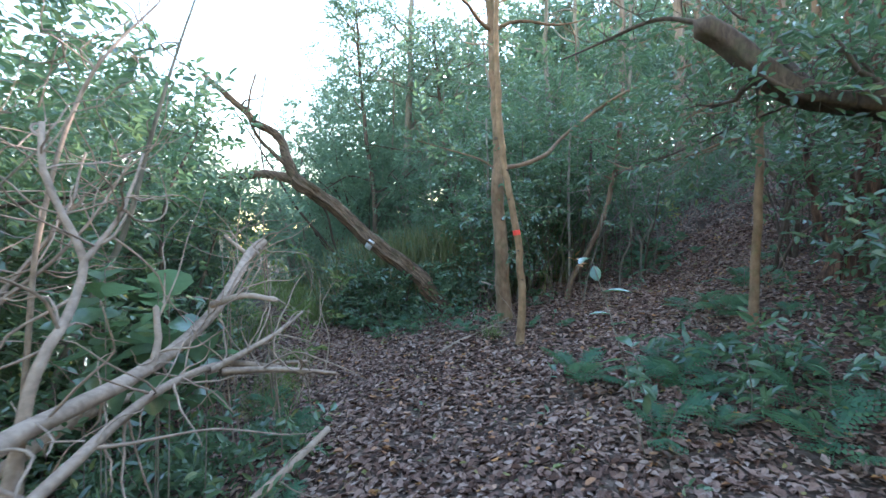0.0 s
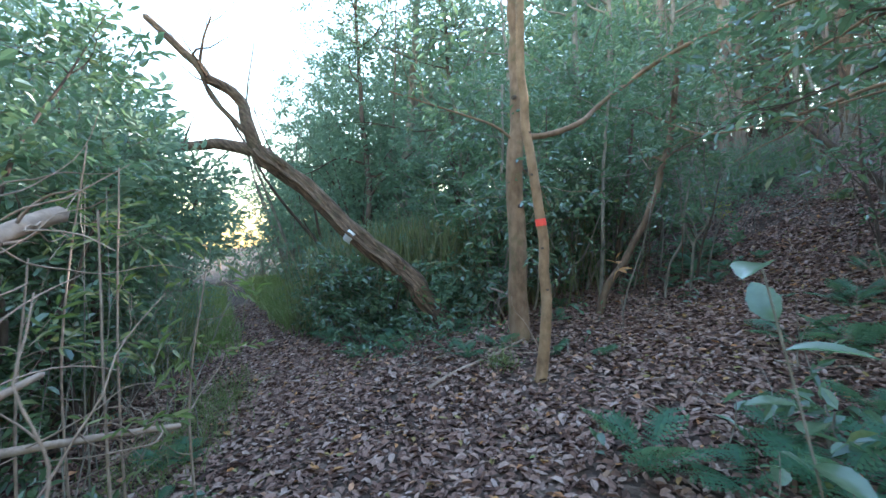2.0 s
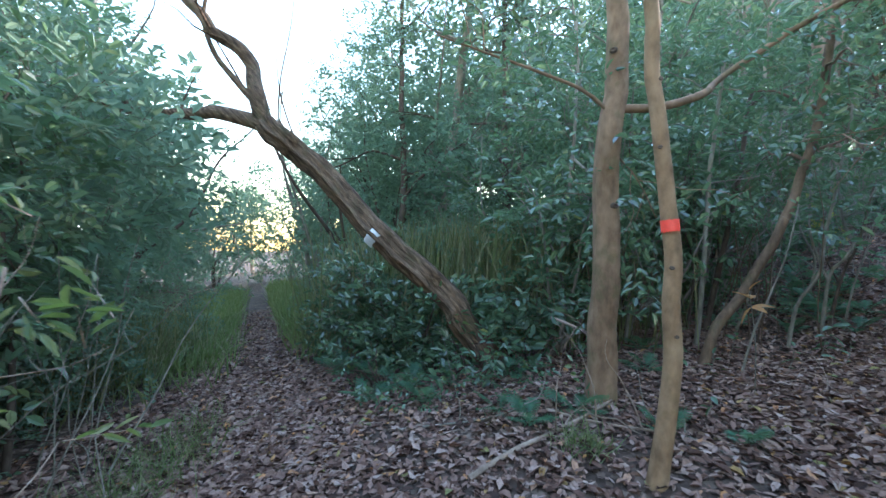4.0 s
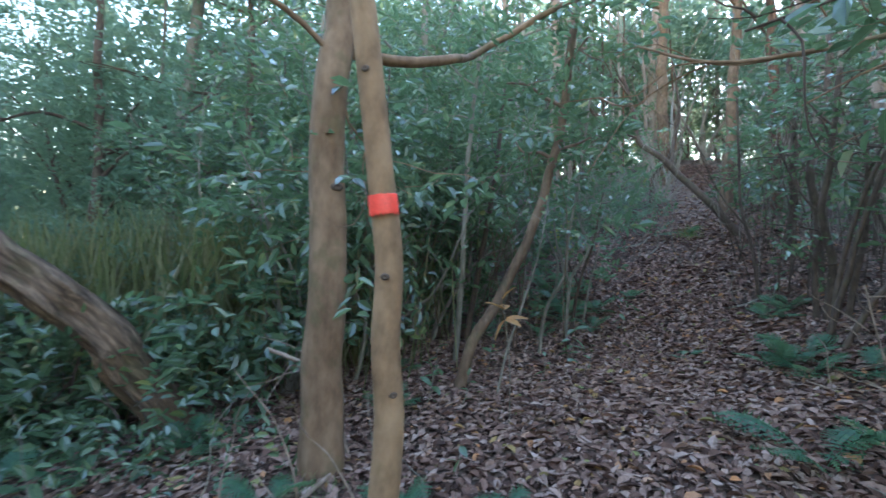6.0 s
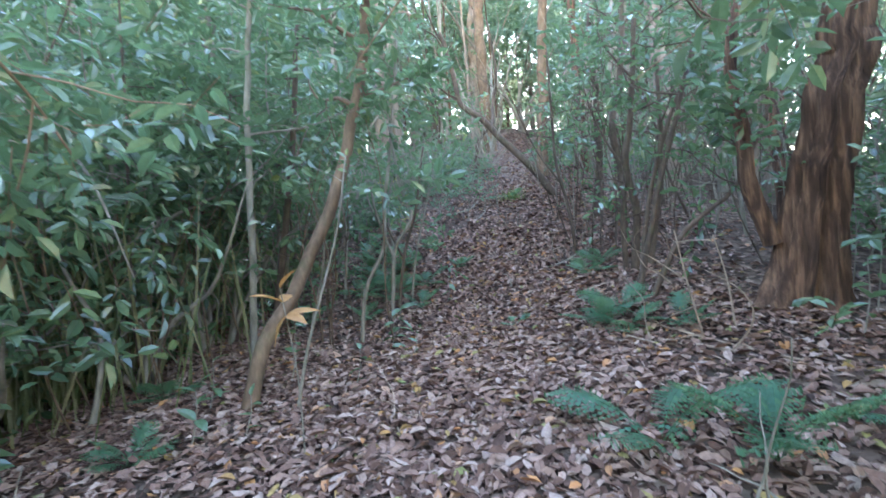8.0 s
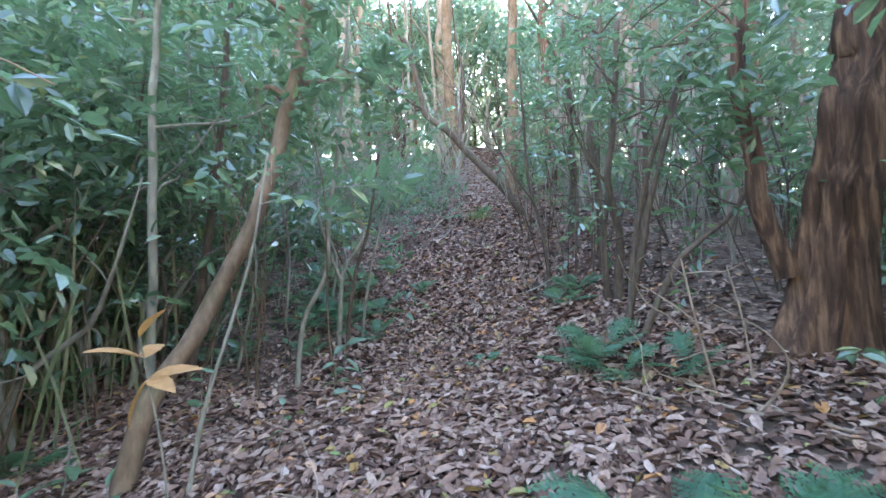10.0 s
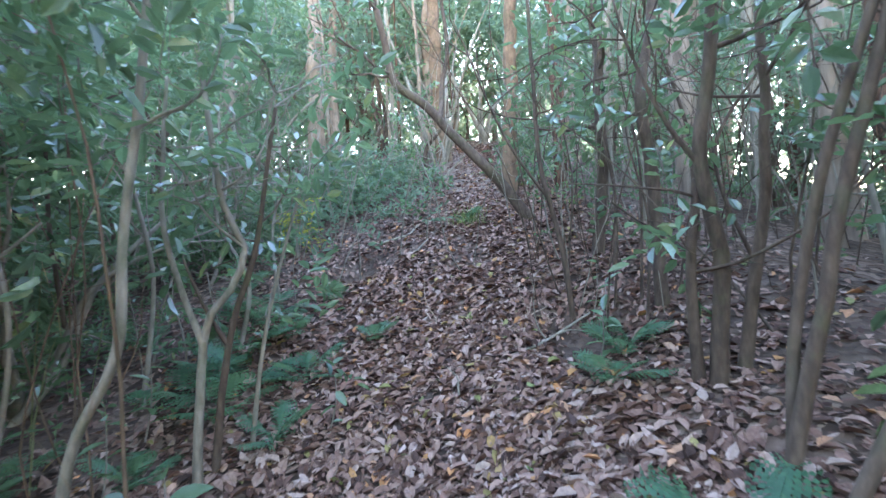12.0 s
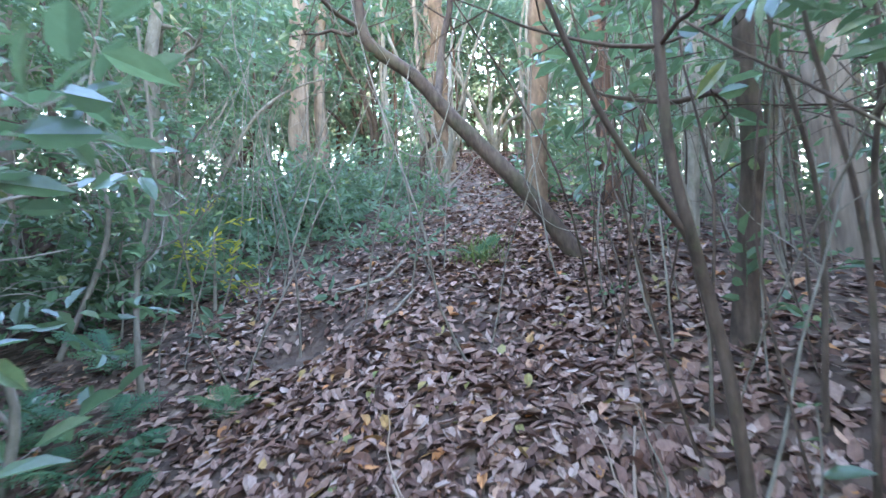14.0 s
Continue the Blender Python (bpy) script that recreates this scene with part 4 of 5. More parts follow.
for k, (c, s, n, kind, mat, lab) in enumerate([
    ((-3.9, 5.0), (1.0, 1.0, 1.8), 140, "laurel", LEAF_DARK, "dense evergreen shrub overhanging the path"),
    ((-4.6, 4.4), (1.4, 1.4, 2.6), 420, "laurel", LEAF_MID, "tall evergreen shrub behind fallen branches"),
    ((-5.6, 7.8), (1.5, 1.5, 2.8), 380, "laurel", LEAF_LIGHT, "tall leafy shrub beyond the path edge"),
    ((-3.6, 2.6), (1.0, 1.0, 1.5), 160, "small", LEAF_MID, "low shrub behind fallen branches"),
    ((-6.5, 10.5), (1.6, 1.6, 2.2), 300, "small", LEAF_LIGHT, "light green shrub by the clearing"),
    ((-0.9, 9.75), (0.9, 0.7, 1.2), 110, "laurel", LEAF_DARK, "dark evergreen shrub under the leaning tree"),
    ((-1.9, 10.3), (0.8, 0.8, 1.4), 130, "laurel", LEAF_DARK, "dark evergreen shrub at the path edge"),
    ((0.45, 9.6), (0.7, 0.6, 1.1), 70, "large", LEAF_MID, "large-leaved shrub behind the straight tree"),
    ((-0.5, 11.1), (1.3, 0.8, 2.2), 300, "small", LEAF_LIGHT, "fine-leaved shrub of the thicket"),
    ((1.2, 11.1), (1.0, 0.9, 2.0), 160, "laurel", LEAF_DARK, "evergreen shrub of the thicket"),
    ((2.4, 11.9), (1.1, 1.0, 2.2), 120, "laurel", LEAF_DARK, "evergreen shrub of the thicket"),
    ((-2.6, 12.2), (1.0, 1.0, 2.0), 200, "small", LEAF_LIGHT, "bright fine-leaved shrub by the clearing"),
    ((8.0, 5.0), (1.3, 1.3, 2.2), 180, "laurel", LEAF_DARK, "dark evergreen shrub on the bank"),
    ((6.6, 4.4), (1.1, 1.1, 1.4), 140, "laurel", LEAF_DARK, "dark evergreen shrub on the bank")] + [
    ((9.4, 6.2), (1.2, 1.2, 2.0), 150, "laurel", LEAF_MID, "evergreen shrub on the bank"),
    ((8.2, 15.6), (1.2, 1.2, 0.9), 110, "laurel", LEAF_MID, "low green shrub beside the trail"),
    ((6.0, 14.6), (1.0, 1.0, 1.0), 110, "laurel", LEAF_MID, "low green shrub on the bank"),
    ((9.6, 16.9), (1.2, 1.2, 0.9), 100, "laurel", LEAF_LIGHT, "low green shrub beside the trail"),
    ((10.4, 12.9), (0.9, 0.9, 1.2), 70, "laurel", LEAF_MID, "low green shrub behind the bent tree"),
    ((3.2, 4.2), (0.4, 0.4, 0.5), 14, "large", LEAF_MID, "low broad-leaved plant in the litter"),
    ((2.75, 4.9), (0.35, 0.35, 0.4), 10, "large", LEAF_MID, "low broad-leaved plant in the litter"),
    ((-2.6, 3.2), (0.5, 0.5, 0.7), 16, "large", LEAF_MID, "broad blue-green leaves among fallen branches")]):
    bush("shrub", lab, c, s, n, kind, mat, 500 + k, stems=6 if n > 100 else 4, bark_mat=BARK_DARK if k % 2 else BARK_GREY, fill=n if n > 65 else 0, low=0.45 if kind == "large" and n > 50 else 0.0)

bush("young_tree", "evergreen bough mass hanging over the path", (-3.8, 6.8), (1.25, 1.2, 3.4), 120, "laurel", LEAF_LIGHT, 880, stems=5, bark_mat=BARK_DARK, fill=330, low=0.48)
bush("shrub", "dark low shrub hiding the foot of the leaning tree", (-0.1, 8.85), (0.6, 0.35, 0.55), 20, "laurel", LEAF_MID, 881, stems=4, bark_mat=BARK_DARK, fill=20)
bush("shrub", "low leafy plants below the leaning tree", (-1.3, 8.7), (0.7, 0.4, 0.5), 18, "small", LEAF_MID, 882, stems=4, bark_mat=BARK_DARK, fill=12)

for k, (x, y, rx, h, n) in enumerate([(0.9, 9.9, 0.65, 2.7, 60), (1.9, 10.5, 0.75, 3.0, 80), (2.7, 11.2, 0.8, 3.1, 80), (3.7, 12.2, 0.8, 3.3, 60)]):
    bush("shrub", "tall evergreen shrub with large glossy leaves", (x, y), (rx, rx, h), n, "large", LEAF_DARK if k % 2 else LEAF_MID, 560 + k, stems=6, group="glossy shrubs of the thicket", bark_mat=BARK_GREY, fill=n, low=0.4)

# taller shrubs and young trees that close the view
for k, (x, y, rx, h, n, kind, mat) in enumerate([
    (-4.0, 3.9, 1.1, 5.4, 420, "laurel", LEAF_MID), (-3.9, 5.6, 1.3, 4.8, 560, "laurel", LEAF_MID), (-5.3, 7.6, 1.4, 5.8, 520, "laurel", LEAF_LIGHT), (-5.4, 3.8, 1.6, 6.6, 620, "laurel", LEAF_MID), (-4.4, 1.6, 1.4, 4.6, 380, "mid", LEAF_MID), (-7.0, 6.2, 2.0, 5.5, 420, "mid", LEAF_LIGHT),
    (-7.4, 10.2, 1.8, 6.4, 480, "mid", LEAF_LIGHT), (-9.6, 14.5, 1.9, 6.8, 460, "mid", LEAF_LIGHT), (-12.5, 20.0, 2.6, 4.4, 200, "far", LEAF_LIGHT), (-6.6, 22.5, 2.2, 3.8, 160, "far", LEAF_LIGHT), (-12.0, 29.0, 3.0, 7.6, 300, "far", LEAF_LIGHT), (-16.0, 28.0, 3.0, 7.6, 280, "far", LEAF_LIGHT), (-9.0, 31.0, 3.0, 7.4, 280, "far", LEAF_LIGHT), (-4.6, 19.0, 2.0, 5.2, 240, "far", LEAF_LIGHT),
    (-2.2, 14.4, 1.4, 5.0, 220, "mid", LEAF_LIGHT), (-2.6, 18.0, 1.9, 9.8, 240, "mid", LEAF_LIGHT)] + [
    (0.6, 16.6, 1.9, 9.4, 240, "mid", LEAF_LIGHT), (-4.4, 21.5, 2.1, 10.5, 260, "far", LEAF_LIGHT), (-6.7, 20.0, 1.5, 9.5, 330, "mid", LEAF_LIGHT), (-8.6, 12.6, 1.6, 7.8, 420, "mid", LEAF_LIGHT), (-0.4, 13.8, 1.5, 5.4, 280, "mid", LEAF_LIGHT), (1.4, 13.2, 1.5, 5.4, 380, "mid", LEAF_MID), (3.2, 13.4, 1.5, 5.4, 600, "mid", LEAF_MID), (4.4, 15.0, 1.4, 4.6, 380, "mid", LEAF_MID), (6.0, 18.4, 1.8, 4.0, 360, "mid", LEAF_LIGHT), (-3.6, 15.8, 1.5, 7.5, 380, "mid", LEAF_LIGHT), (-1.9, 17.0, 1.9, 9.0, 260, "far", LEAF_LIGHT), (-6.6, 9.4, 1.6, 7.6, 520, "mid", LEAF_MID), (-5.2, 18.0, 1.9, 9.5, 420, "mid", LEAF_LIGHT), (-2.7, 14.2, 1.2, 7.6, 280, "mid", LEAF_LIGHT), (14.6, 19.6, 1.9, 9.0, 300, "mid", LEAF_MID), (12.4, 9.2, 1.7, 5.6, 420, "mid", LEAF_LIGHT)] + [
    (12.9, 10.8, 1.6, 5.6, 360, "mid", LEAF_LIGHT), (11.8, 7.5, 1.6, 5.2, 360, "mid", LEAF_LIGHT), (16.2, 21.5, 2.2, 10.0, 240, "far", LEAF_LIGHT), (13.9, 22.0, 2.2, 10.0, 240, "far", LEAF_LIGHT), (17.6, 18.4, 2.2, 10.0, 220, "far", LEAF_LIGHT), (13.2, 20.5, 2.4, 10.5, 130, "far", LEAF_LIGHT), (15.5, 17.8, 2.4, 10.5, 120, "far", LEAF_LIGHT), (9.6, 23.0, 2.4, 10.5, 120, "far", LEAF_LIGHT), (11.0, 15.2, 1.8, 7.6, 260, "mid", LEAF_MID), (12.8, 12.0, 1.9, 7.8, 280, "mid", LEAF_MID), (14.2, 15.4, 2.0, 8.5, 150, "far", LEAF_LIGHT), (5.4, 16.2, 1.9, 8.5, 380, "mid", LEAF_MID), (7.2, 17.6, 1.9, 8.5, 360, "mid", LEAF_MID),
    (2.2, 16.4, 2.0, 7.0, 520, "mid", LEAF_MID), (-0.8, 17.5, 2.2, 7.5, 300, "far", LEAF_LIGHT), (4.4, 18.6, 2.2, 7.5, 300, "far", LEAF_MID)] + [
    (8.2, 22.5, 2.4, 6.0, 260, "far", LEAF_LIGHT), (11.5, 24.5, 2.6, 6.0, 260, "far", LEAF_LIGHT), (14.8, 23.0, 2.6, 6.5, 260, "far", LEAF_LIGHT),
    (17.0, 20.0, 2.6, 7.0, 280, "far", LEAF_LIGHT), (17.5, 16.2, 2.2, 6.0, 200, "far", LEAF_LIGHT), (16.8, 12.6, 2.2, 5.5, 200, "far", LEAF_LIGHT), (14.6, 9.4, 1.9, 4.5, 300, "mid", LEAF_LIGHT), (13.3, 6.8, 1.8, 4.5, 300, "mid", LEAF_LIGHT), (10.6, 4.6, 1.8, 5.0, 360, "mid", LEAF_MID),
    (9.2, 2.4, 1.8, 5.5, 420, "mid", LEAF_DARK), (6.4, 1.2, 1.6, 5.0, 360, "mid", LEAF_DARK), (16.0, 5.5, 2.6, 8.0, 240, "far", LEAF_MID), (1.5, -4.5, 1.8, 5.0, 200, "far", LEAF_DARK), (-3.5, -3.0, 1.8, 4.5, 200, "far", LEAF_DARK), (10.4, 14.6, 1.0, 2.4, 90, "mid", LEAF_MID), (8.4, 6.0, 1.0, 3.0, 120, "mid", LEAF_MID)] + [
    (2.1, 11.7, 1.1, 4.2, 260, "laurel", LEAF_MID), (0.4, 11.6, 1.0, 3.6, 300, "laurel", LEAF_MID), (5.4, 4.6, 1.3, 3.6, 300, "laurel", LEAF_DARK), (4.3, 2.6, 1.2, 2.6, 220, "laurel", LEAF_DARK)]):
    bush("young_tree", "bushy young evergreen tree with dense leaves", (x, y), (rx, rx, h), int(n * 0.35), kind, mat, 900 + k, stems=5, group="young trees round the path", bark_mat=BARK_DARK if k % 2 else BARK_GREY, fill=int(n * 0.75), low=0.52 if (x, y) in ((11.0, 15.2), (12.8, 12.0), (14.2, 15.4)) else 0.4 if (x, y) in ((-4.0, 3.9), (2.1, 11.7), (5.4, 16.2), (7.2, 17.6), (13.2, 20.5), (15.5, 17.8), (9.6, 23.0), (-5.2, 18.0), (-2.7, 14.2)) else 0.12 if kind == "laurel" else 0.0)
print("bushes done")

def wiry_stems(label, n, place, height, mat, seed):
    """Thin bare wavering stems with a few side twigs, each a thing of its own."""
    rng = np.random.default_rng(seed)
    x, y = place(rng, n)
    h = rng.uniform(*height, n)
    free = off_trail(np.stack([x, y, ground_np(x, y)], 1), 0.75) & (trail_distance(np.stack([x, y], 1), SIDE_PATH) > 0.7)
    for px, py, ph in zip(x[free], y[free], h[free]):
        z = gz(px, py)
        root = thing("thin_stem", (px, py, z), label, "sapling", "thin bare stems")
        a, tw = Acc(), Acc()
        c = grow_limb(rng, (px, py, z - 0.05), (rng.normal(0, 0.16), rng.normal(0, 0.16), 1), ph, 0.3, 0.13, 6)
        r = rng.uniform(0.004, 0.012)
        tube(a, c, r, 0.003, 4, 0.3, 0.05, 0, 0, rng)
        for _ in range(rng.integers(1, 4)):
            j = rng.integers(2, 6)
            tube(tw, grow_limb(rng, c[j], rng.normal(0, 1, 3) + (0, 0, 0.7), rng.uniform(0.3, 0.9), 0.3, 0.25, 4), r * 0.5, 0.0015, 3, 0.25, 0.03, 0, 0, rng)
        part("stem", a, mat, root, origin=root.location)
        loose(part("brushwood", tw, mat, root, origin=root.location))


def around(x0, x1, y0, y1):
    return lambda rng, n: (rng.uniform(x0, x1, n), rng.uniform(y0, y1, n))


wiry_stems("thin bare stem in the thicket", 70, around(-0.6, 4.2, 9.8, 12.6), (1.4, 3.4), BARK_BROWN, 1)
wiry_stems("thin grey bare stem under the forest trees", 100, around(7.2, 12.5, 6.0, 11.2), (1.6, 4.0), BARK_GREY, 2)
wiry_stems("thin dark bare stem beside the trail", 60, around(6.6, 10.0, 6.4, 11.0), (1.4, 3.6), BARK_DARK, 3)
wiry_stems("thin grey bare stem on the bank", 70, around(4.0, 8.5, 11.6, 17.5), (1.2, 3.2), BARK_GREY, 4)
wiry_stems("thin grey bare stem at the path edge", 45, around(-4.6, -2.2, 3.6, 7.0), (1.2, 2.6), BARK_GREY, 5)
plant("dead_sapling", "dead grey sapling with tangled bare twigs", "sapling", [([(-2.75, 2.75, -0.6), (-2.6, 2.7, 0.6), (-2.35, 2.6, 1.7), (-2.15, 2.75, 2.6), (-2.0, 3.3, 3.4)], 0.024, 0.008)], DEADWOOD, LEAF_MID, 171, limbs=6, limb_len=1.3, limb_from=0.4, sprays=0, sides=7, bare=46)

# ---- fallen dead branches beside the start ----


def fallen(name, label, courses, seed, twigs=8, mat=DEADWOOD):
    rng = np.random.default_rng(seed)
    base = np.array(courses[0][0][0], float)
    root = thing(name, base, label, "fallen branch", "pile of fallen branches")
    for k, (pts, r0, r1) in enumerate(courses):
        a = Acc()
        c = tube(a, pts, r0, r1, 10, 0.08, 0.08, 0, 0.03, rng, wob=0.25 * r0)
        part("trunk" if k == 0 else "limb", a, mat, root, origin=base)
        tw = Acc()
        for _ in range(int(twigs * 1.5) if k == 0 else int(twigs * 0.7)):
            j = rng.integers(len(c) // 6, len(c) - 1)
            b = grow_limb(rng, c[j], rng.normal(0, 1, 3) + (0.15, 0.3, 0.4), rng.uniform(0.2, 0.9), 0.05, 0.27, 6)
            tube(tw, b, rng.uniform(0.004, 0.009), 0.002, 5, 0.08, 0.05, 0, 0, rng)
        if tw.n:
            loose(part("brushwood", tw, mat, root, origin=base))
    return root


fallen("fallen_branch", "thick bleached dead branch propped on others",
       [([(-1.05, 0.6, 0.88), (-1.22, 1.16, 0.92), (-1.33, 1.6, 0.91), (-1.4, 2.2, 0.93), (-1.45, 2.9, 1.12), (-1.53, 3.65, 1.48), (-1.52, 3.85, 1.56)], 0.031, 0.04),
        ([(-1.5, 3.55, 1.42), (-1.62, 3.6, 1.52), (-1.75, 3.62, 1.62)], 0.022, 0.014), ([(-1.44, 2.8, 1.14), (-1.2, 2.75, 1.2), (-0.97, 2.68, 1.17)], 0.022, 0.014),
        ([(-1.38, 2.1, 0.9), (-1.4, 2.2, 1.05), (-1.44, 2.24, 1.2)], 0.02, 0.014)], 41, 12)
fallen("fallen_branch", "crooked grey dead branch rising from the pile",
       [([(-1.5, 1.2, -0.1), (-1.36, 1.3, 0.6), (-1.32, 1.42, 1.08), (-1.36, 1.6, 1.25), (-1.42, 1.77, 1.46), (-1.53, 1.8, 1.66), (-1.63, 1.82, 1.86), (-1.75, 1.95, 2.1)], 0.026, 0.012),
        ([(-1.42, 1.77, 1.46), (-1.4, 2.0, 1.7), (-1.45, 2.2, 2.0)], 0.014, 0.006)], 42, 14)
fallen("fallen_branch", "dead branch lying low with split end",
       [([(-1.02, 0.7, 0.7), (-1.12, 1.17, 0.77), (-1.2, 1.55, 0.81), (-1.25, 2.0, 0.85), (-1.22, 2.5, 0.83), (-1.09, 2.96, 0.68), (-0.98, 3.4, 0.5)], 0.023, 0.018),
        ([(-1.23, 2.35, 0.83), (-1.1, 2.8, 0.9), (-0.98, 3.2, 1.02)], 0.022, 0.01), ([(-1.22, 2.45, 0.8), (-0.95, 2.75, 0.72), (-0.7, 3.0, 0.62)], 0.022, 0.012)], 43, 14)
fallen("fallen_branch", "weathered dead pole lying on the ground",
       [([(-1.55, 2.0, -0.35), (-1.2, 2.6, -0.1), (-0.85, 3.3, 0.12)], 0.032, 0.024)], 44, 4)
fallen("fallen_branch", "bleached dead branch at the edge of the pile",
       [([(-3.1, 2.4, -0.1), (-2.5, 3.0, 0.35), (-2.1, 3.8, 0.42), (-1.4, 4.5, 0.35)], 0.045, 0.015)], 45, 18)
fallen("fallen_branch", "tangle of thin dead twigs above the pile",
       [([(-3.0, 2.0, 0.2), (-2.8, 2.6, 1.1), (-2.6, 3.0, 1.7), (-2.7, 3.4, 2.3)], 0.025, 0.008), ([(-2.8, 2.6, 1.1), (-2.4, 2.9, 1.6), (-2.2, 3.2, 2.2)], 0.018, 0.006)], 46, 22)
fallen("stick", "pale broken stick leaning behind the straight tree", [([(0.66, 8.84, 0.75), (0.85, 8.7, 0.70), (1.05, 8.5, 0.6), (1.2, 8.2, 0.25), (1.25, 8.0, 0.02)], 0.017, 0.012)], 47, 3)
for k, (x, y, az, ln, r) in enumerate([(0.5, 7.2, 40, 1.5, 0.02), (-0.2, 7.5, 10, 1.2, 0.014), (2.9, 4.9, -35, 1.5, 0.018), (2.6, 5.3, 60, 0.8, 0.014), (4.9, 7.2, 100, 0.9, 0.012), (7.3, 11.9, 15, 0.5, 0.018), (5.0, 6.8, 80, 0.8, 0.01),
                                       (6.8, 9.62, -18, 0.8, 0.014), (6.9, 9.9, 20, 0.7, 0.012), (1.5, 7.3, 120, 0.9, 0.012), (0.9, 7.4, -20, 1.0, 0.016), (5.9, 9.6, 70, 0.5, 0.01), (3.1, 8.0, 20, 0.6, 0.008), (3.6, 6.2, 150, 0.7, 0.012),
                                       (6.4, 10.5, 60, 0.6, 0.011), (7.7, 12.6, -10, 0.6, 0.02)]):
    rng = np.random.default_rng(600 + k)
    q = []
    for u in (-0.5, -0.2, 0.15, 0.5):
        px, py = x + math.cos(radians(az)) * ln * u + rng.normal(0, 0.04), y + math.sin(radians(az)) * ln * u + rng.normal(0, 0.04)
        q.append((px, py, float(gnear(px, py)) + r * 1.2 + (0.05 if u == 0.5 else 0)))
    fallen("stick", "dry fallen stick lying on leaf litter", [(q, r, r * 0.5)], 620 + k, 3, BARK_GREY if k % 2 else DEADWOOD)
a = Acc()
tube(a, [(4.53, 13.69, 0.9), (4.535, 13.66, 1.4), (4.54, 13.64, 1.85)], 0.028, 0.024, 8, 0.1, 0.03)
st = thing("stake", (4.53, 13.69, gz(4.53, 13.69)), "pale split wooden stake in the ground", "stake")
part("post", a, STAKE, st, origin=st.location)

# ---- ferns ----


def frond_mesh(seed, length=0.55, pairs=15):
    """One arching fern frond along +x with paired, tapering, notched leaflets."""
    rng = np.random.default_rng(seed)
    acc = Acc()
    u = np.linspace(0, 1, 9)
    mid = np.stack([u * length * 0.93, 0 * u, 0.5 * length * (u * 0.9 - u ** 2 * 0.85)], 1)
    tube(acc, mid, 0.004, 0.0012, 4, 0.05, 0.0)
    for k in range(pairs):
        w = 0.16 + 0.84 * k / (pairs - 1)
        p = np.array([np.interp(w, u, mid[:, j]) for j in range(3)])
        ln = length * 0.30 * (math.sin(math.pi * min(1, (1.06 - w) * 1.15 + 0.06)) ** 0.8 if w > 0.25 else 0.85) + 0.01
        for s in (-1, 1):
            a = radians(s * (68 - 18 * w + rng.normal(0, 4)))
            way, side = np.array((math.cos(a), math.sin(a), -0.12)), np.array((-math.sin(a), math.cos(a), 0.0))
            n = 5
            v, f = [p], []
            for q in range(n):
                c = p + way * ln * (q + 0.6) / n - np.array((0, 0, 0.05 * ln * q))
                b = ln * 0.17 * (1 - 0.75 * q / n)
                v += [c + side * b + way * 0.02 * ln, c + way * ln * 0.08, c - side * b + way * 0.02 * ln]
            v.append(p + way * ln)
            for q in range(n):
                o = 1 + 3 * q
                prev = 0 if q == 0 else o - 2
                f += [(prev, o, o + 1), (prev, o + 1, o + 2)]
            f.append((3 * n - 1, 3 * n - 2, 3 * n + 1))
            acc.add(np.array(v), np.array(f))
    return acc.mesh("frond", FERN, smooth=False)


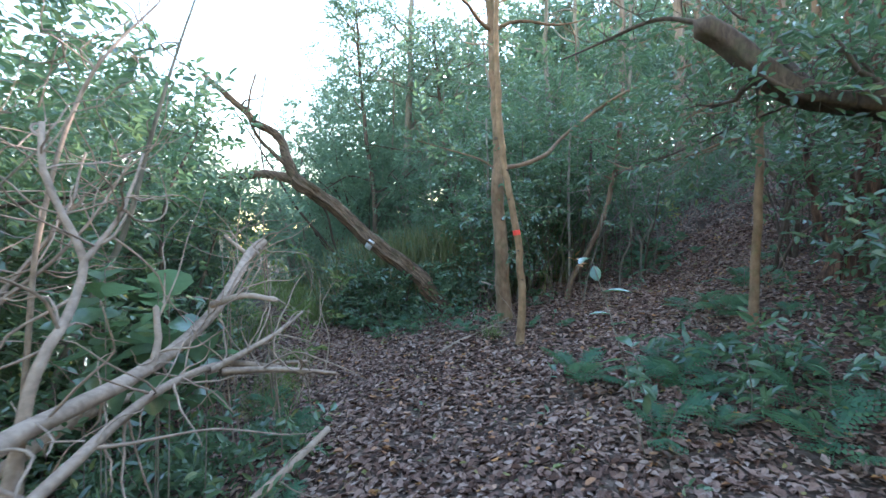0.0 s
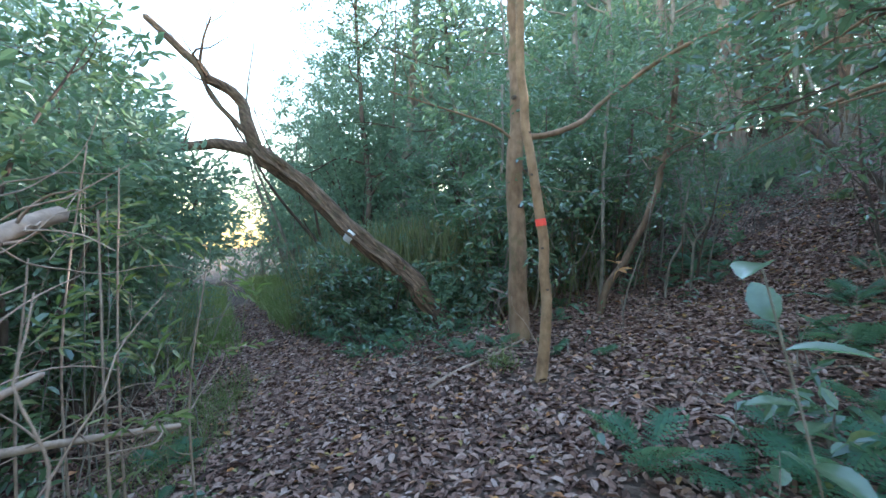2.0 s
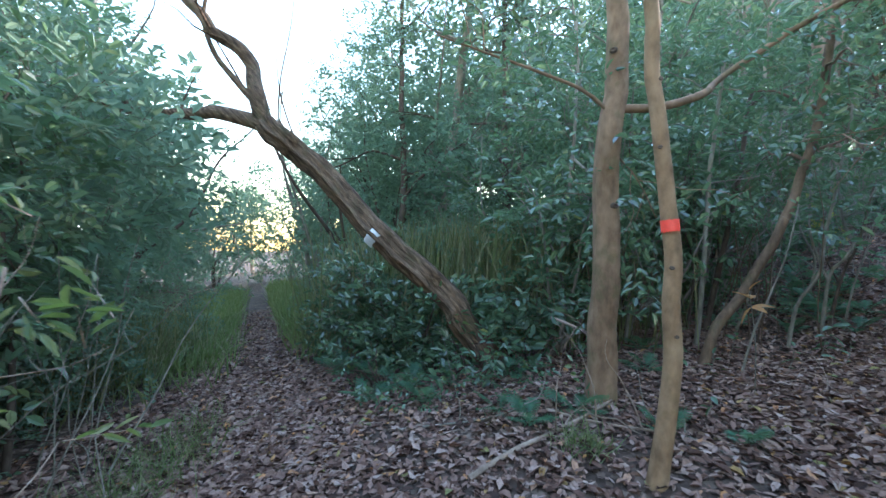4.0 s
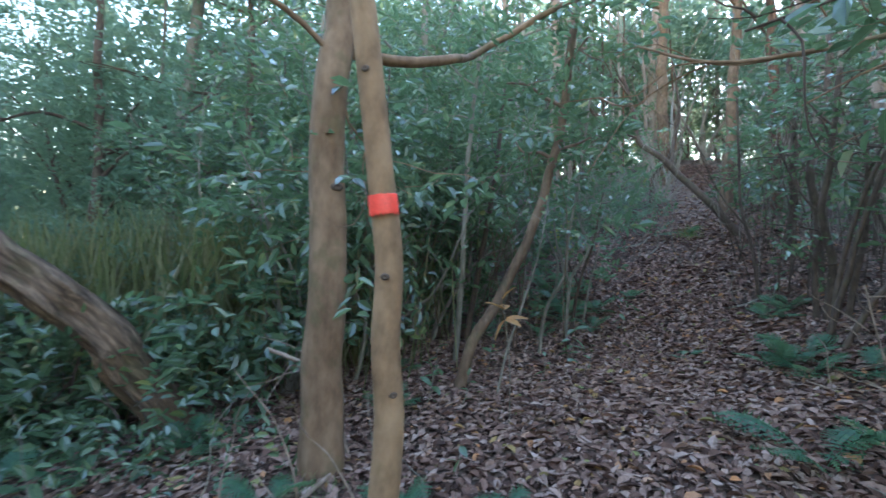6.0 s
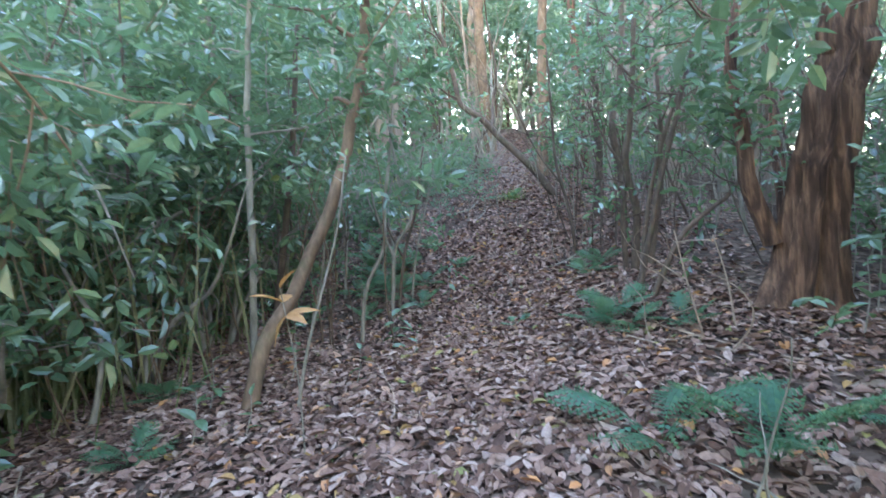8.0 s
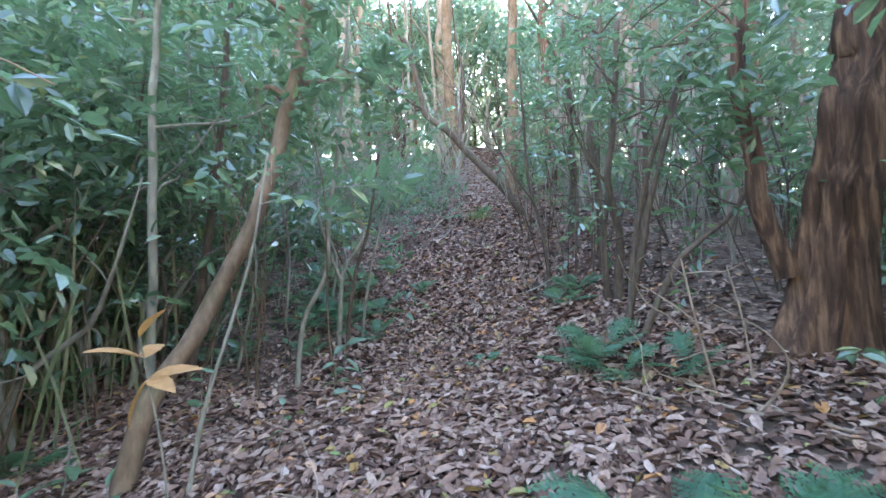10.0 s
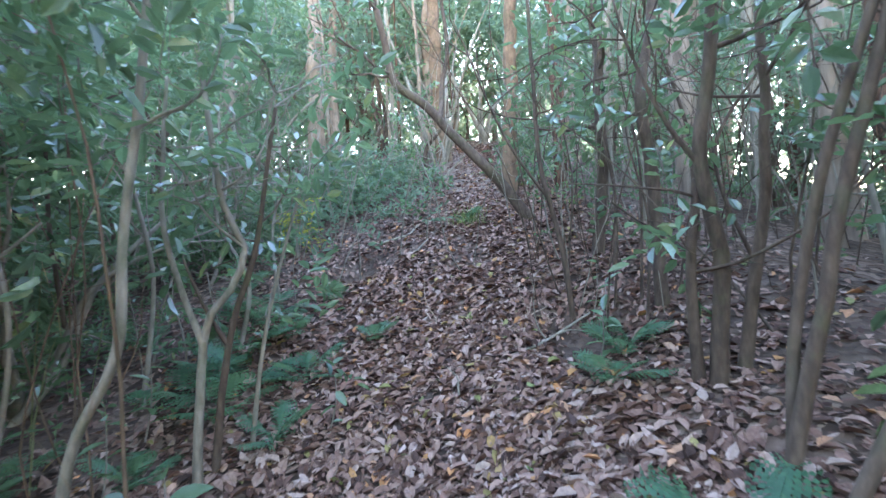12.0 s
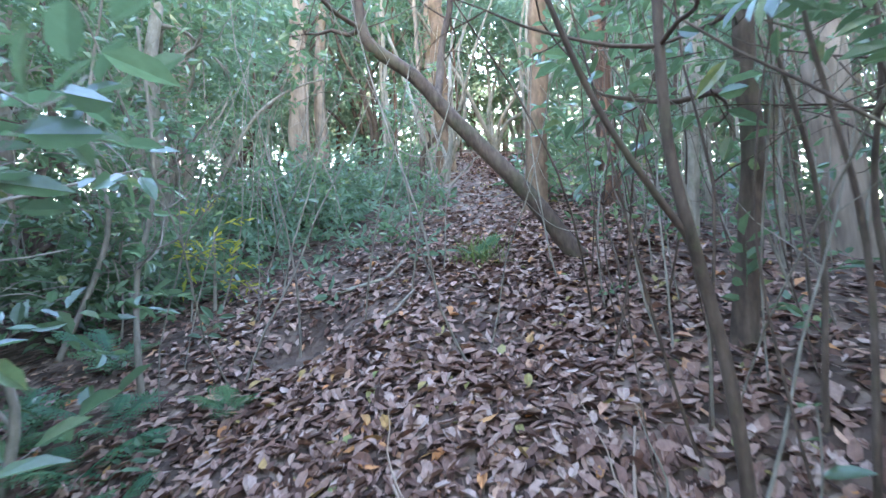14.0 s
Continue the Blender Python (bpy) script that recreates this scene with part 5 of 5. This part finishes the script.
FRONDS = [frond_mesh(s) for s in (1, 2, 3)]
FERNS = [(1.75, 3.5, 0.9), (2.65, 3.0, 1.0), (3.5, 3.9, 0.9), (2.5, 5.05, 0.8), (5.2, 8.02, 0.75), (5.05, 7.68, 0.75), (3.6, 11.1, 0.7), (4.75, 10.9, 0.9), (5.0, 11.2, 0.9), (5.2, 11.7, 0.9), (5.35, 10.9, 0.7), (4.6, 11.3, 0.9), (5.5, 12.0, 0.9), (4.9, 10.4, 0.6), (0.35, 7.35, 0.5), (-0.6, 8.0, 0.6), (-1.2, 8.2, 0.6), (3.75, 6.78, 1.0), (3.99, 6.35, 1.0), (5.42, 7.98, 0.75), (1.48, 4.84, 1.0), (2.33, 4.42, 1.0), (1.95, 4.6, 0.9), (5.3, 7.3, 0.6), (2.6, 4.1, 0.9), (3.0, 3.7, 0.9), (0.1, 7.6, 0.6), (-0.9, 8.6, 0.7)] + [
    (-1.4, 8.9, 0.8), (-0.4, 8.5, 0.6),
         (0.75, 7.55, 0.6), (1.35, 7.3, 0.5), (-1.9, 9.2, 0.7), (0.2, 8.6, 0.6), (5.0, 12.0, 0.8), (5.3, 12.5, 0.8), (5.7, 12.3, 0.7), (4.9, 11.5, 0.7), (5.8, 13.2, 0.8), (6.2, 11.9, 0.5), (5.6, 11.6, 0.6), (6.6, 14.2, 0.8), (7.2, 14.6, 0.8),
         (7.6, 15.2, 0.9), (8.2, 14.6, 0.8), (8.8, 15.6, 0.9), (9.4, 16.0, 0.8), (7.0, 15.6, 0.9), (8.4, 16.4, 0.9), (9.0, 17.2, 0.9), (9.8, 17.6, 0.9), (6.3, 8.9, 0.6), (6.7, 9.0, 0.7), (7.0, 9.1, 0.6), (8.35, 11.95, 0.55), (5.1, 9.0, 0.4)] + [
    (4.2, 10.6, 0.6),
         (2.0, 10.0, 0.6), (1.7, 8.9, 0.5), (-1.6, 4.4, 0.8), (-1.9, 5.0, 0.7), (-2.2, 5.6, 0.7), (-1.2, 3.1, 0.7), (-1.7, 2.4, 0.7), (-2.4, 4.0, 0.8), (1.9, 7.2, 0.4), (4.5, 5.9, 0.6), (6.0, 10.9, 0.45), (3.5, 4.6, 0.8), (2.2, 3.5, 0.7), (3.2, 5.2, 0.7),
         (10.2, 18.4, 0.9), (7.8, 17.4, 0.9), (6.4, 16.4, 0.9), (8.8, 14.0, 0.7), (10.9, 16.2, 0.8), (4.6, 12.7, 0.8)]
for k, (x, y, s) in enumerate(FERNS):
    rng = np.random.default_rng(700 + k)
    z = float(gnear(x, y))
    root = thing("fern", (x, y, z - 0.01), "green fern with arching feathery fronds", "fern", "ferns of the forest floor")
    n = rng.integers(4, 7)
    for q in range(n):
        ob = new("frond", FRONDS[(k + q) % 3])
        ob.parent = root
        ob.matrix_local = pose(0, 0, 0, rng.normal(0, 8), -rng.uniform(14, 52), 360 * q / n + rng.uniform(-25, 25)) @ Matrix.Scale(s * rng.uniform(0.7, 1.15), 4)
print("ferns done")

# ---- seedlings with large leaves close to the path ----


def big_leaf_mesh(name, seed, length, width, mat):
    """A broad toothed leaf along +x with a raised midrib fold."""
    rng = np.random.default_rng(seed)
    n = 9
    u = np.linspace(0, 1, n)
    half = width / 2 * np.sin(np.pi * u ** 0.85) ** 0.8
    half[-1], half[0] = 0.0, 0.002
    v, f = [], []
    for k in range(n):
        tooth = 1 + (0.07 if k % 2 else -0.03)
        z = -0.22 * length * u[k] ** 2
        v += [(u[k] * length, -half[k] * tooth, z + half[k] * 0.28), (u[k] * length, -half[k] * 0.5, z + half[k] * 0.1), (u[k] * length, 0, z), (u[k] * length, half[k] * 0.5, z + half[k] * 0.1), (u[k] * length, half[k] * tooth, z + half[k] * 0.28)]
    for k in range(n - 1):
        for j in range(4):
            f.append((k * 5 + j, k * 5 + 5 + j, k * 5 + 6 + j, k * 5 + 1 + j))
    acc = Acc()
    acc.add(np.array(v), np.array(f))
    return acc.mesh(name, mat)


BIG_LEAVES = [big_leaf_mesh("leaf", s, 0.15, 0.07, LEAF_MID) for s in (1, 2)]
BROAD_LEAVES = [big_leaf_mesh("leaf", s, 0.16, 0.088, LEAF_MID) for s in (11, 12)]
ROUND_LEAVES = [big_leaf_mesh("leaf", 5, 0.15, 0.14, LEAF_MID)]
DRY_LEAVES = [big_leaf_mesh("leaf", 9, 0.14, 0.06, DEADLEAF)]


def seedling(label, base, top, leaves, seed, meshes=BIG_LEAVES, size=1.0, low=0.4):
    rng = np.random.default_rng(seed)
    b = np.array(base, float)
    t = np.array(top, float)
    root = thing("seedling", b, label, "seedling")
    a = Acc()
    c = tube(a, [b - (0, 0, 0.05), (b * 0.5 + t * 0.5) + (0.02, -0.02, 0), t], 0.006, 0.003, 6, 0.08, 0.05)
    part("stem", a, BARK_GREY, root, origin=b)
    for k in range(leaves):
        u = low + (1 - low) * k / max(1, leaves - 1)
        p = c[min(len(c) - 1, int(u * (len(c) - 1)))] - b
        ob = new("leaf", meshes[k % len(meshes)])
        ob.parent = root
        ob.matrix_local = pose(*p, rng.normal(0, 18), rng.normal(-6, 24), k * 137 + rng.uniform(-20, 20)) @ Matrix.Scale(size * rng.uniform(0.75, 1.15), 4)
    return root


def on_ground(x, y):
    return (x, y, float(gnear(x, y)))


seedling("young plant with broad toothed leaves by the path", on_ground(1.55, 3.36), (1.14, 3.2, 1.34), 8, 1, BROAD_LEAVES, 1.1, 0.5)
seedling("young plant with broad toothed leaves by the path", on_ground(1.75, 3.7), (1.6, 3.6, 0.35), 7, 3, BIG_LEAVES, 1.2, 0.5)
seedling("young plant with broad toothed leaves by the path", on_ground(2.5, 3.6), (2.4, 3.5, 0.55), 7, 2, BIG_LEAVES, 1.2)
for k, (x, y, h, n, s) in enumerate([(2.1, 5.1, 0.35, 5, 0.9), (3.1, 4.5, 0.4, 6, 1.0), (2.9, 3.4, 0.5, 6, 1.1), (1.2, 5.2, 0.25, 4, 0.9), (0.9, 4.2, 0.18, 3, 0.7), (5.2, 10.3, 0.35, 4, 0.7), (1.8, 7.7, 0.2, 3, 0.7), (4.0, 10.4, 0.5, 6, 0.9), (3.2, 9.0, 0.3, 4, 0.7),
                                    (2.3, 8.8, 0.25, 4, 0.7), (6.95, 9.3, 0.5, 6, 0.9), (7.2, 9.5, 0.45, 5, 0.8), (5.5, 6.3, 0.5, 6, 0.9), (6.4, 6.5, 0.9, 7, 0.9), (6.5, 9.1, 0.35, 4, 0.8), (-0.3, 4.6, 0.2, 3, 0.6)] + [
    (4.3, 11.0, 0.5, 6, 0.8), (1.0, 9.3, 0.6, 7, 1.0),
                                    (0.2, 9.4, 0.8, 8, 1.0), (0.6, 9.2, 0.5, 6, 1.0), (3.9, 9.2, 0.3, 4, 0.7), (1.75, 4.15, 0.5, 6, 1.1), (3.6, 10.9, 0.6, 8, 1.2), (4.13, 9.83, 0.45, 7, 1.1), (3.9, 9.6, 0.3, 5, 1.0), (2.2, 9.4, 0.4, 6, 0.9), (2.0, 8.9, 0.35, 5, 0.9), (2.9, 9.6, 0.5, 6, 0.8), (6.3, 6.9, 1.0, 9, 0.9), (6.0, 6.3, 0.9, 8, 0.9)]):
    seedling("small broad-leaved seedling in the leaf litter", on_ground(x, y), (x + 0.05, y - 0.04, float(gnear(x, y)) + h), n, 20 + k, BIG_LEAVES, s)
for k, (x, y, z) in enumerate([(-1.6, 2.62, 1.22), (-1.75, 2.75, 1.28), (-2.05, 2.7, 1.4), (-2.2, 2.85, 1.38), (-1.9, 2.95, 1.12), (-1.5, 2.85, 0.95), (-2.4, 2.95, 1.2)]):
    seedling("climber with round blue-green leaves among dead branches", on_ground(x - 0.12, y + 0.05), (x, y, z), 11, 60 + k, ROUND_LEAVES, 1.5, 0.66)
seedling("withered orange leaves hung on a thin stem", on_ground(2.5, 8.25), (2.4, 8.22, 1.2), 6, 80, DRY_LEAVES, 1.35, 0.86)

# ---- grass and bamboo grass ----


def blade(length, width, bend):
    u = np.array([0, 0.45, 0.8, 1.0])
    x, z = bend * length * u ** 2, length * u * (1 - 0.25 * bend * u)
    w = width * np.array([0.8, 1.0, 0.6, 0.0]) / 2
    v = np.concatenate([np.stack([z, -w, -x], 1), np.stack([z, w, -x], 1)])
    return v, np.array([(0, 4, 5, 1), (1, 5, 6, 2), (2, 6, 7, 3)])


def field(name, label, category, mat, n, place, height, width, bend, lean, seed, lift=0.0):
    """Many blades standing on the ground where place(rng, n) puts them."""
    rng = np.random.default_rng(seed)
    x, y = place(rng, n)
    free = off_path(x, y, rng.uniform(0.3, 0.6, n))
    x, y = x[free], y[free]
    pos = np.stack([x, y, gnear(x, y) - 0.02 + lift], 1)
    d = np.stack([rng.normal(0, lean, len(x)), rng.normal(0, lean, len(x)), np.ones(len(x))], 1)
    acc = Acc()
    for k in range(3):
        m = np.arange(len(x)) % 3 == k
        v, f = blade(1.0, width, bend * (0.6 + 0.4 * k))
        scatter(acc, v, f, pos[m], d[m], rng.uniform(0, 6.28, m.sum()), rng.uniform(*height, m.sum()))
    return tagged(new(name, acc.mesh(name, mat, smooth=False)), label, category, kind="stuff")


def patch(cx, cy, sx, sy):
    return lambda rng, n: (rng.normal(cx, sx, n), rng.normal(cy, sy, n))


def off_path(x, y, half):
    """True away from the trodden line that runs on to the clearing."""
    side = np.abs((x + 2.37) * 0.871 + (y - 8.34) * 0.492)
    return (side > half) | (y < 6.0) | (x > -1.0)


def strip(x0, y0, x1, y1, w):
    def go(rng, n):
        u = rng.uniform(0, 1, n)
        return x0 + (x1 - x0) * u + rng.normal(0, w, n), y0 + (y1 - y0) * u + rng.normal(0, w, n)
    return go


field("grass", "bright grass lining the sunlit end of the path", "grass", GRASS, 9000, strip(-3.0, 10.9, -9.8, 24.0, 0.55), (0.25, 0.7), 0.03, 0.5, 0.25, 1)
field("grass", "grass on the far side of the path", "grass", GRASS, 7000, strip(-4.1, 9.1, -11.2, 21.8, 0.5), (0.2, 0.6), 0.03, 0.5, 0.3, 2)
field("bamboo_grass", "tall dry bamboo grass of the thicket", "grass", DRYGRASS, 4600, patch(-0.5, 10.9, 1.1, 0.45), (0.9, 2.3), 0.012, 0.25, 0.12, 3)
field("bamboo_grass", "dry bamboo grass beside the path", "grass", DRYGRASS, 2600, patch(-5.3, 8.8, 0.45, 1.0), (0.5, 1.2), 0.014, 0.35, 0.2, 4)
field("bamboo_grass", "thin dry stems under the saplings", "grass", DRYGRASS, 300, patch(1.6, 11.8, 0.9, 0.5), (0.6, 1.6), 0.006, 0.15, 0.15, 5)
field("grass", "low grass tufts at the path edge", "grass", GRASS, 1500, strip(-2.3, 5.2, -2.6, 7.8, 0.25), (0.12, 0.35), 0.02, 0.6, 0.35, 6)
for k, (x, y, n, h) in enumerate([(8.32, 11.92, 120, 0.35), (0.72, 7.05, 160, 0.28), (-1.5, 3.0, 120, 0.4), (-1.7, 2.1, 160, 0.45), (1.0, 7.75, 90, 0.15)]):
    rng = np.random.default_rng(800 + k)
    field("grass_tuft", "small green tuft of grass", "grass", GRASS, n, patch(x, y, 0.09, 0.09), (h * 0.5, h), 0.03, 0.7, 0.4, 810 + k)


def cover(name, label, n, place, kind, mat, seed, low, high):
    """Low leafy ground cover: short upright sprays."""
    rng = np.random.default_rng(seed)
    x, y = place(rng, n)
    free = off_path(x, y, 0.6)
    x, y = x[free], y[free]
    n = len(x)
    pos = np.stack([x, y, gnear(x, y) + rng.uniform(low, high, n)], 1)
    d = np.stack([rng.normal(0, 0.8, n), rng.normal(0, 0.8, n), rng.uniform(0.1, 0.9, n)], 1)
    la = Acc()
    put_sprays(la, la, kind, pos, d, rng, (0.6, 1.1), 0.6)
    return tagged(new(name, la.mesh(name, mat, smooth=False)), label, "undergrowth", kind="stuff")


cover("undergrowth", "low leafy undergrowth on the slope", 800, patch(8.2, 16.4, 1.6, 1.6), "laurel", LEAF_LIGHT, 1, 0.02, 0.4)
cover("undergrowth", "low leafy undergrowth in the hollow", 170, patch(4.0, 12.8, 0.6, 0.8), "small", LEAF_MID, 2, 0.0, 0.35)
cover("undergrowth", "dark undergrowth below the leaning tree", 70, patch(-0.7, 9.35, 0.8, 0.3), "laurel", LEAF_MID, 3, 0.0, 0.6)
cover("undergrowth", "undergrowth along the path", 600, strip(-4.4, 6.6, -6.4, 12.0, 0.5), "small", LEAF_LIGHT, 4, 0.0, 0.7)
cover("undergrowth", "undergrowth beneath the fallen branches", 300, patch(-2.3, 3.0, 0.6, 0.9), "laurel", LEAF_MID, 5, 0.0, 0.4)
cover("undergrowth", "low plants between the path and the trees", 55, patch(-0.6, 8.2, 0.7, 0.35), "small", LEAF_MID, 8, 0.0, 0.16)
cover("undergrowth", "undergrowth on the near bank", 90, patch(4.6, 4.0, 1.2, 1.0), "laurel", LEAF_MID, 6, 0.0, 0.35)
cover("undergrowth", "undergrowth among the forest trees", 500, patch(11.0, 12.5, 1.6, 3.0), "laurel", LEAF_MID, 7, 0.0, 0.6)

# ---- far woods closing the place ----


def far_woods():
    rng = np.random.default_rng(9)
    wood, la = Acc(), Acc()
    count = 0
    while count < 150:
        az = rng.uniform(0, 2 * np.pi)
        r = rng.uniform(17, 46)
        x, y = 2.5 + r * math.sin(az), 8 + r * math.cos(az)
        away = math.degrees(math.atan2(x - 0.2, y - 1))
        if y > 8 and -34 < away < -17 and r < 42:
            continue
        z = gz(x, y)
        h = rng.uniform(9, 15) * (0.55 if -50 < away < -8 else 1.0)
        l1 = rng.normal(0, 0.5, 2)
        tube(wood, [(x, y, z - 0.2), (x + l1[0] * 0.4, y + l1[1] * 0.4, z + h * 0.5), (x + l1[0], y + l1[1], z + h)], rng.uniform(0.1, 0.24), 0.05, 6, 1.5, 0.05, 0.2, 0, rng)
        m = 130 if 5 < away < 85 and y > 2 else 50 if y < 2 else 90
        p = np.stack([x + rng.normal(0, 1.5, m), y + rng.normal(0, 1.5, m), z + rng.uniform(0.1 if r > 24 else 0.3, 1.0, m) ** 0.8 * h], 1)
        put_sprays(la, None, "far", p, rng.normal(0, 1, (m, 3)) * (1, 1, 0.5), rng, (1.3, 2.4), 0.6)
        count += 1
    tagged(new("far_woods", la.mesh("far_woods", LEAF_LIGHT, smooth=False)), "distant forest foliage closing the view", "forest", kind="stuff")
    tagged(new("far_trunks", wood.mesh("far_trunks", BARK_FAR)), "distant forest trunks", "forest", kind="stuff")


far_woods()
print("woods done")

# ---- leaf litter ----


def curled(seed):
    r = np.random.default_rng(seed)
    L, w = 1.0, r.uniform(0.38, 0.66)
    v, f = leaf_shape(L, w, r.uniform(-0.5, 0.9), r.uniform(-0.25, 0.3))
    v[:, 2] += 0.06
    v[:, 0] -= L / 2
    return v, f


CURLED = [curled(s) for s in range(8)]


def flat_leaf(seed):
    r = np.random.default_rng(seed)
    v, f = leaf_simple(1.0, r.uniform(0.42, 0.68), r.uniform(-0.4, 0.8), r.uniform(-0.25, 0.3))
    return v - (0.5, 0, -0.06), f


FLAT = [flat_leaf(s) for s in range(8)]


def litter_places(rng, n):
    """Where leaves lie: thick along the walked ground, thinner aside."""
    m = n // 10
    u = rng.uniform(0, 1, m) ** 1.6
    w, c = rng.uniform(0, 1, 2 * m), rng.normal(0, 1.3, (2, 2 * m))
    x = np.concatenate([rng.uniform(-4.0, 6.0, n // 2), rng.uniform(2.0, 10.5, n - n // 2 - 5 * m), rng.uniform(-0.5, 3.4, m), 3.6 + 4.8 * w + c[0], 8.6 + 6.0 * u + rng.normal(0, 0.5, m), -1.6 - 5.3 * u + rng.normal(0, 0.42, m)])
    y = np.concatenate([rng.uniform(-1.6, 9.5, n // 2), rng.uniform(5.5, 14.5, n - n // 2 - 5 * m), rng.uniform(9.2, 12.2, m), 7.6 + 4.8 * w + c[1], 11.6 + 5.8 * u + rng.normal(0, 0.5, m), 6.9 + 9.4 * u + rng.normal(0, 0.42, m)])
    return x, y


def litter(n, seed):
    rng = np.random.default_rng(seed)
    acc = Acc()
    x, y = litter_places(rng, n)
    keep = np.array([noise.noise((a * 0.8, b * 0.8, 3.3)) + 0.5 * noise.noise((a * 2.5, b * 2.5, 1.3)) for a, b in zip(x, y)]) > rng.uniform(-1.0, -0.1, n)
    along, across = (x - 9.24) * 0.6 + (y - 12.24) * 0.8, np.abs((x - 9.24) * 0.8 - (y - 12.24) * 0.6)
    keep &= (along < -0.2) | (across > rng.uniform(0.3, 0.9, n)) | (rng.random(n) < 0.35)
    keep &= (bump_at(x, y, 6.85, 12.35, 0.3) + bump_at(x, y, 6.9, 9.4, 0.32)) < rng.uniform(0.2, 0.9, n)
    x, y = x[keep], y[keep]
    n = len(x)
    pos = np.stack([x, y, gnear(x, y) + rng.uniform(0.002, 0.03, n)], 1)
    az = rng.uniform(0, 2 * np.pi, n)
    e = 0.05
    sx, sy = (gnear(x + e, y) - gnear(x - e, y)) / (2 * e), (gnear(x, y + e) - gnear(x, y - e)) / (2 * e)
    d = np.stack([np.cos(az), np.sin(az), np.cos(az) * sx + np.sin(az) * sy + rng.normal(0, 0.15, n)], 1)
    which = rng.integers(0, len(CURLED), n)
    aside = off_trail(np.stack([x, y, np.full(n, -50.0)], 1), 1.7)
    for k in range(2 * len(CURLED)):
        v, f = (CURLED + FLAT)[k]
        m = (which == k % len(CURLED)) & (aside == (k >= len(CURLED)))
        scatter(acc, v, f, pos[m], d[m], rng.normal(0, 0.25, m.sum()), (0.045 + 0.075 * rng.random(m.sum()) ** 1.3) * (1 - 0.25 * (rng.random(m.sum()) < 0.3)))
    return acc


litter_ob = new("leaf_litter", litter(185000, 21).mesh("leaf_litter", LITTER, smooth=False))
tagged(litter_ob, "thick brown leaf litter covering the forest floor", "leaf litter", kind="stuff")
carpet = thing("leaf_carpet", on_ground(4.0, 8.2), "loose dead leaves strewn along the trail", "dead leaves")
ONE = []
for v, f in CURLED:
    acc = Acc()
    acc.add(v, f)
    ONE.append(acc.mesh("dead_leaf", LITTER_ONE, smooth=False))
rng = np.random.default_rng(33)
for k in range(280):
    u = rng.uniform(0, 1)
    x, y = 1.0 + 6.6 * u + rng.normal(0, 0.6), 5.6 + 6.0 * u + rng.normal(0, 0.6)
    ob = new("dead_leaf", ONE[k % 8])
    ob.parent = carpet
    ob.matrix_local = Matrix.Translation(Vector((x, y, float(gnear(x, y)) + 0.022)) - carpet.location) @ pose(0, 0, 0, rng.normal(0, 14), rng.normal(0, 14), rng.uniform(0, 360)) @ Matrix.Scale(rng.uniform(0.06, 0.115), 4)
print("litter done", sum(len(o.data.loop_triangles) or sum(len(p.vertices) - 2 for p in o.data.polygons) for o in scene.objects if o.type == "MESH" and len(o.data.polygons) < 2000))
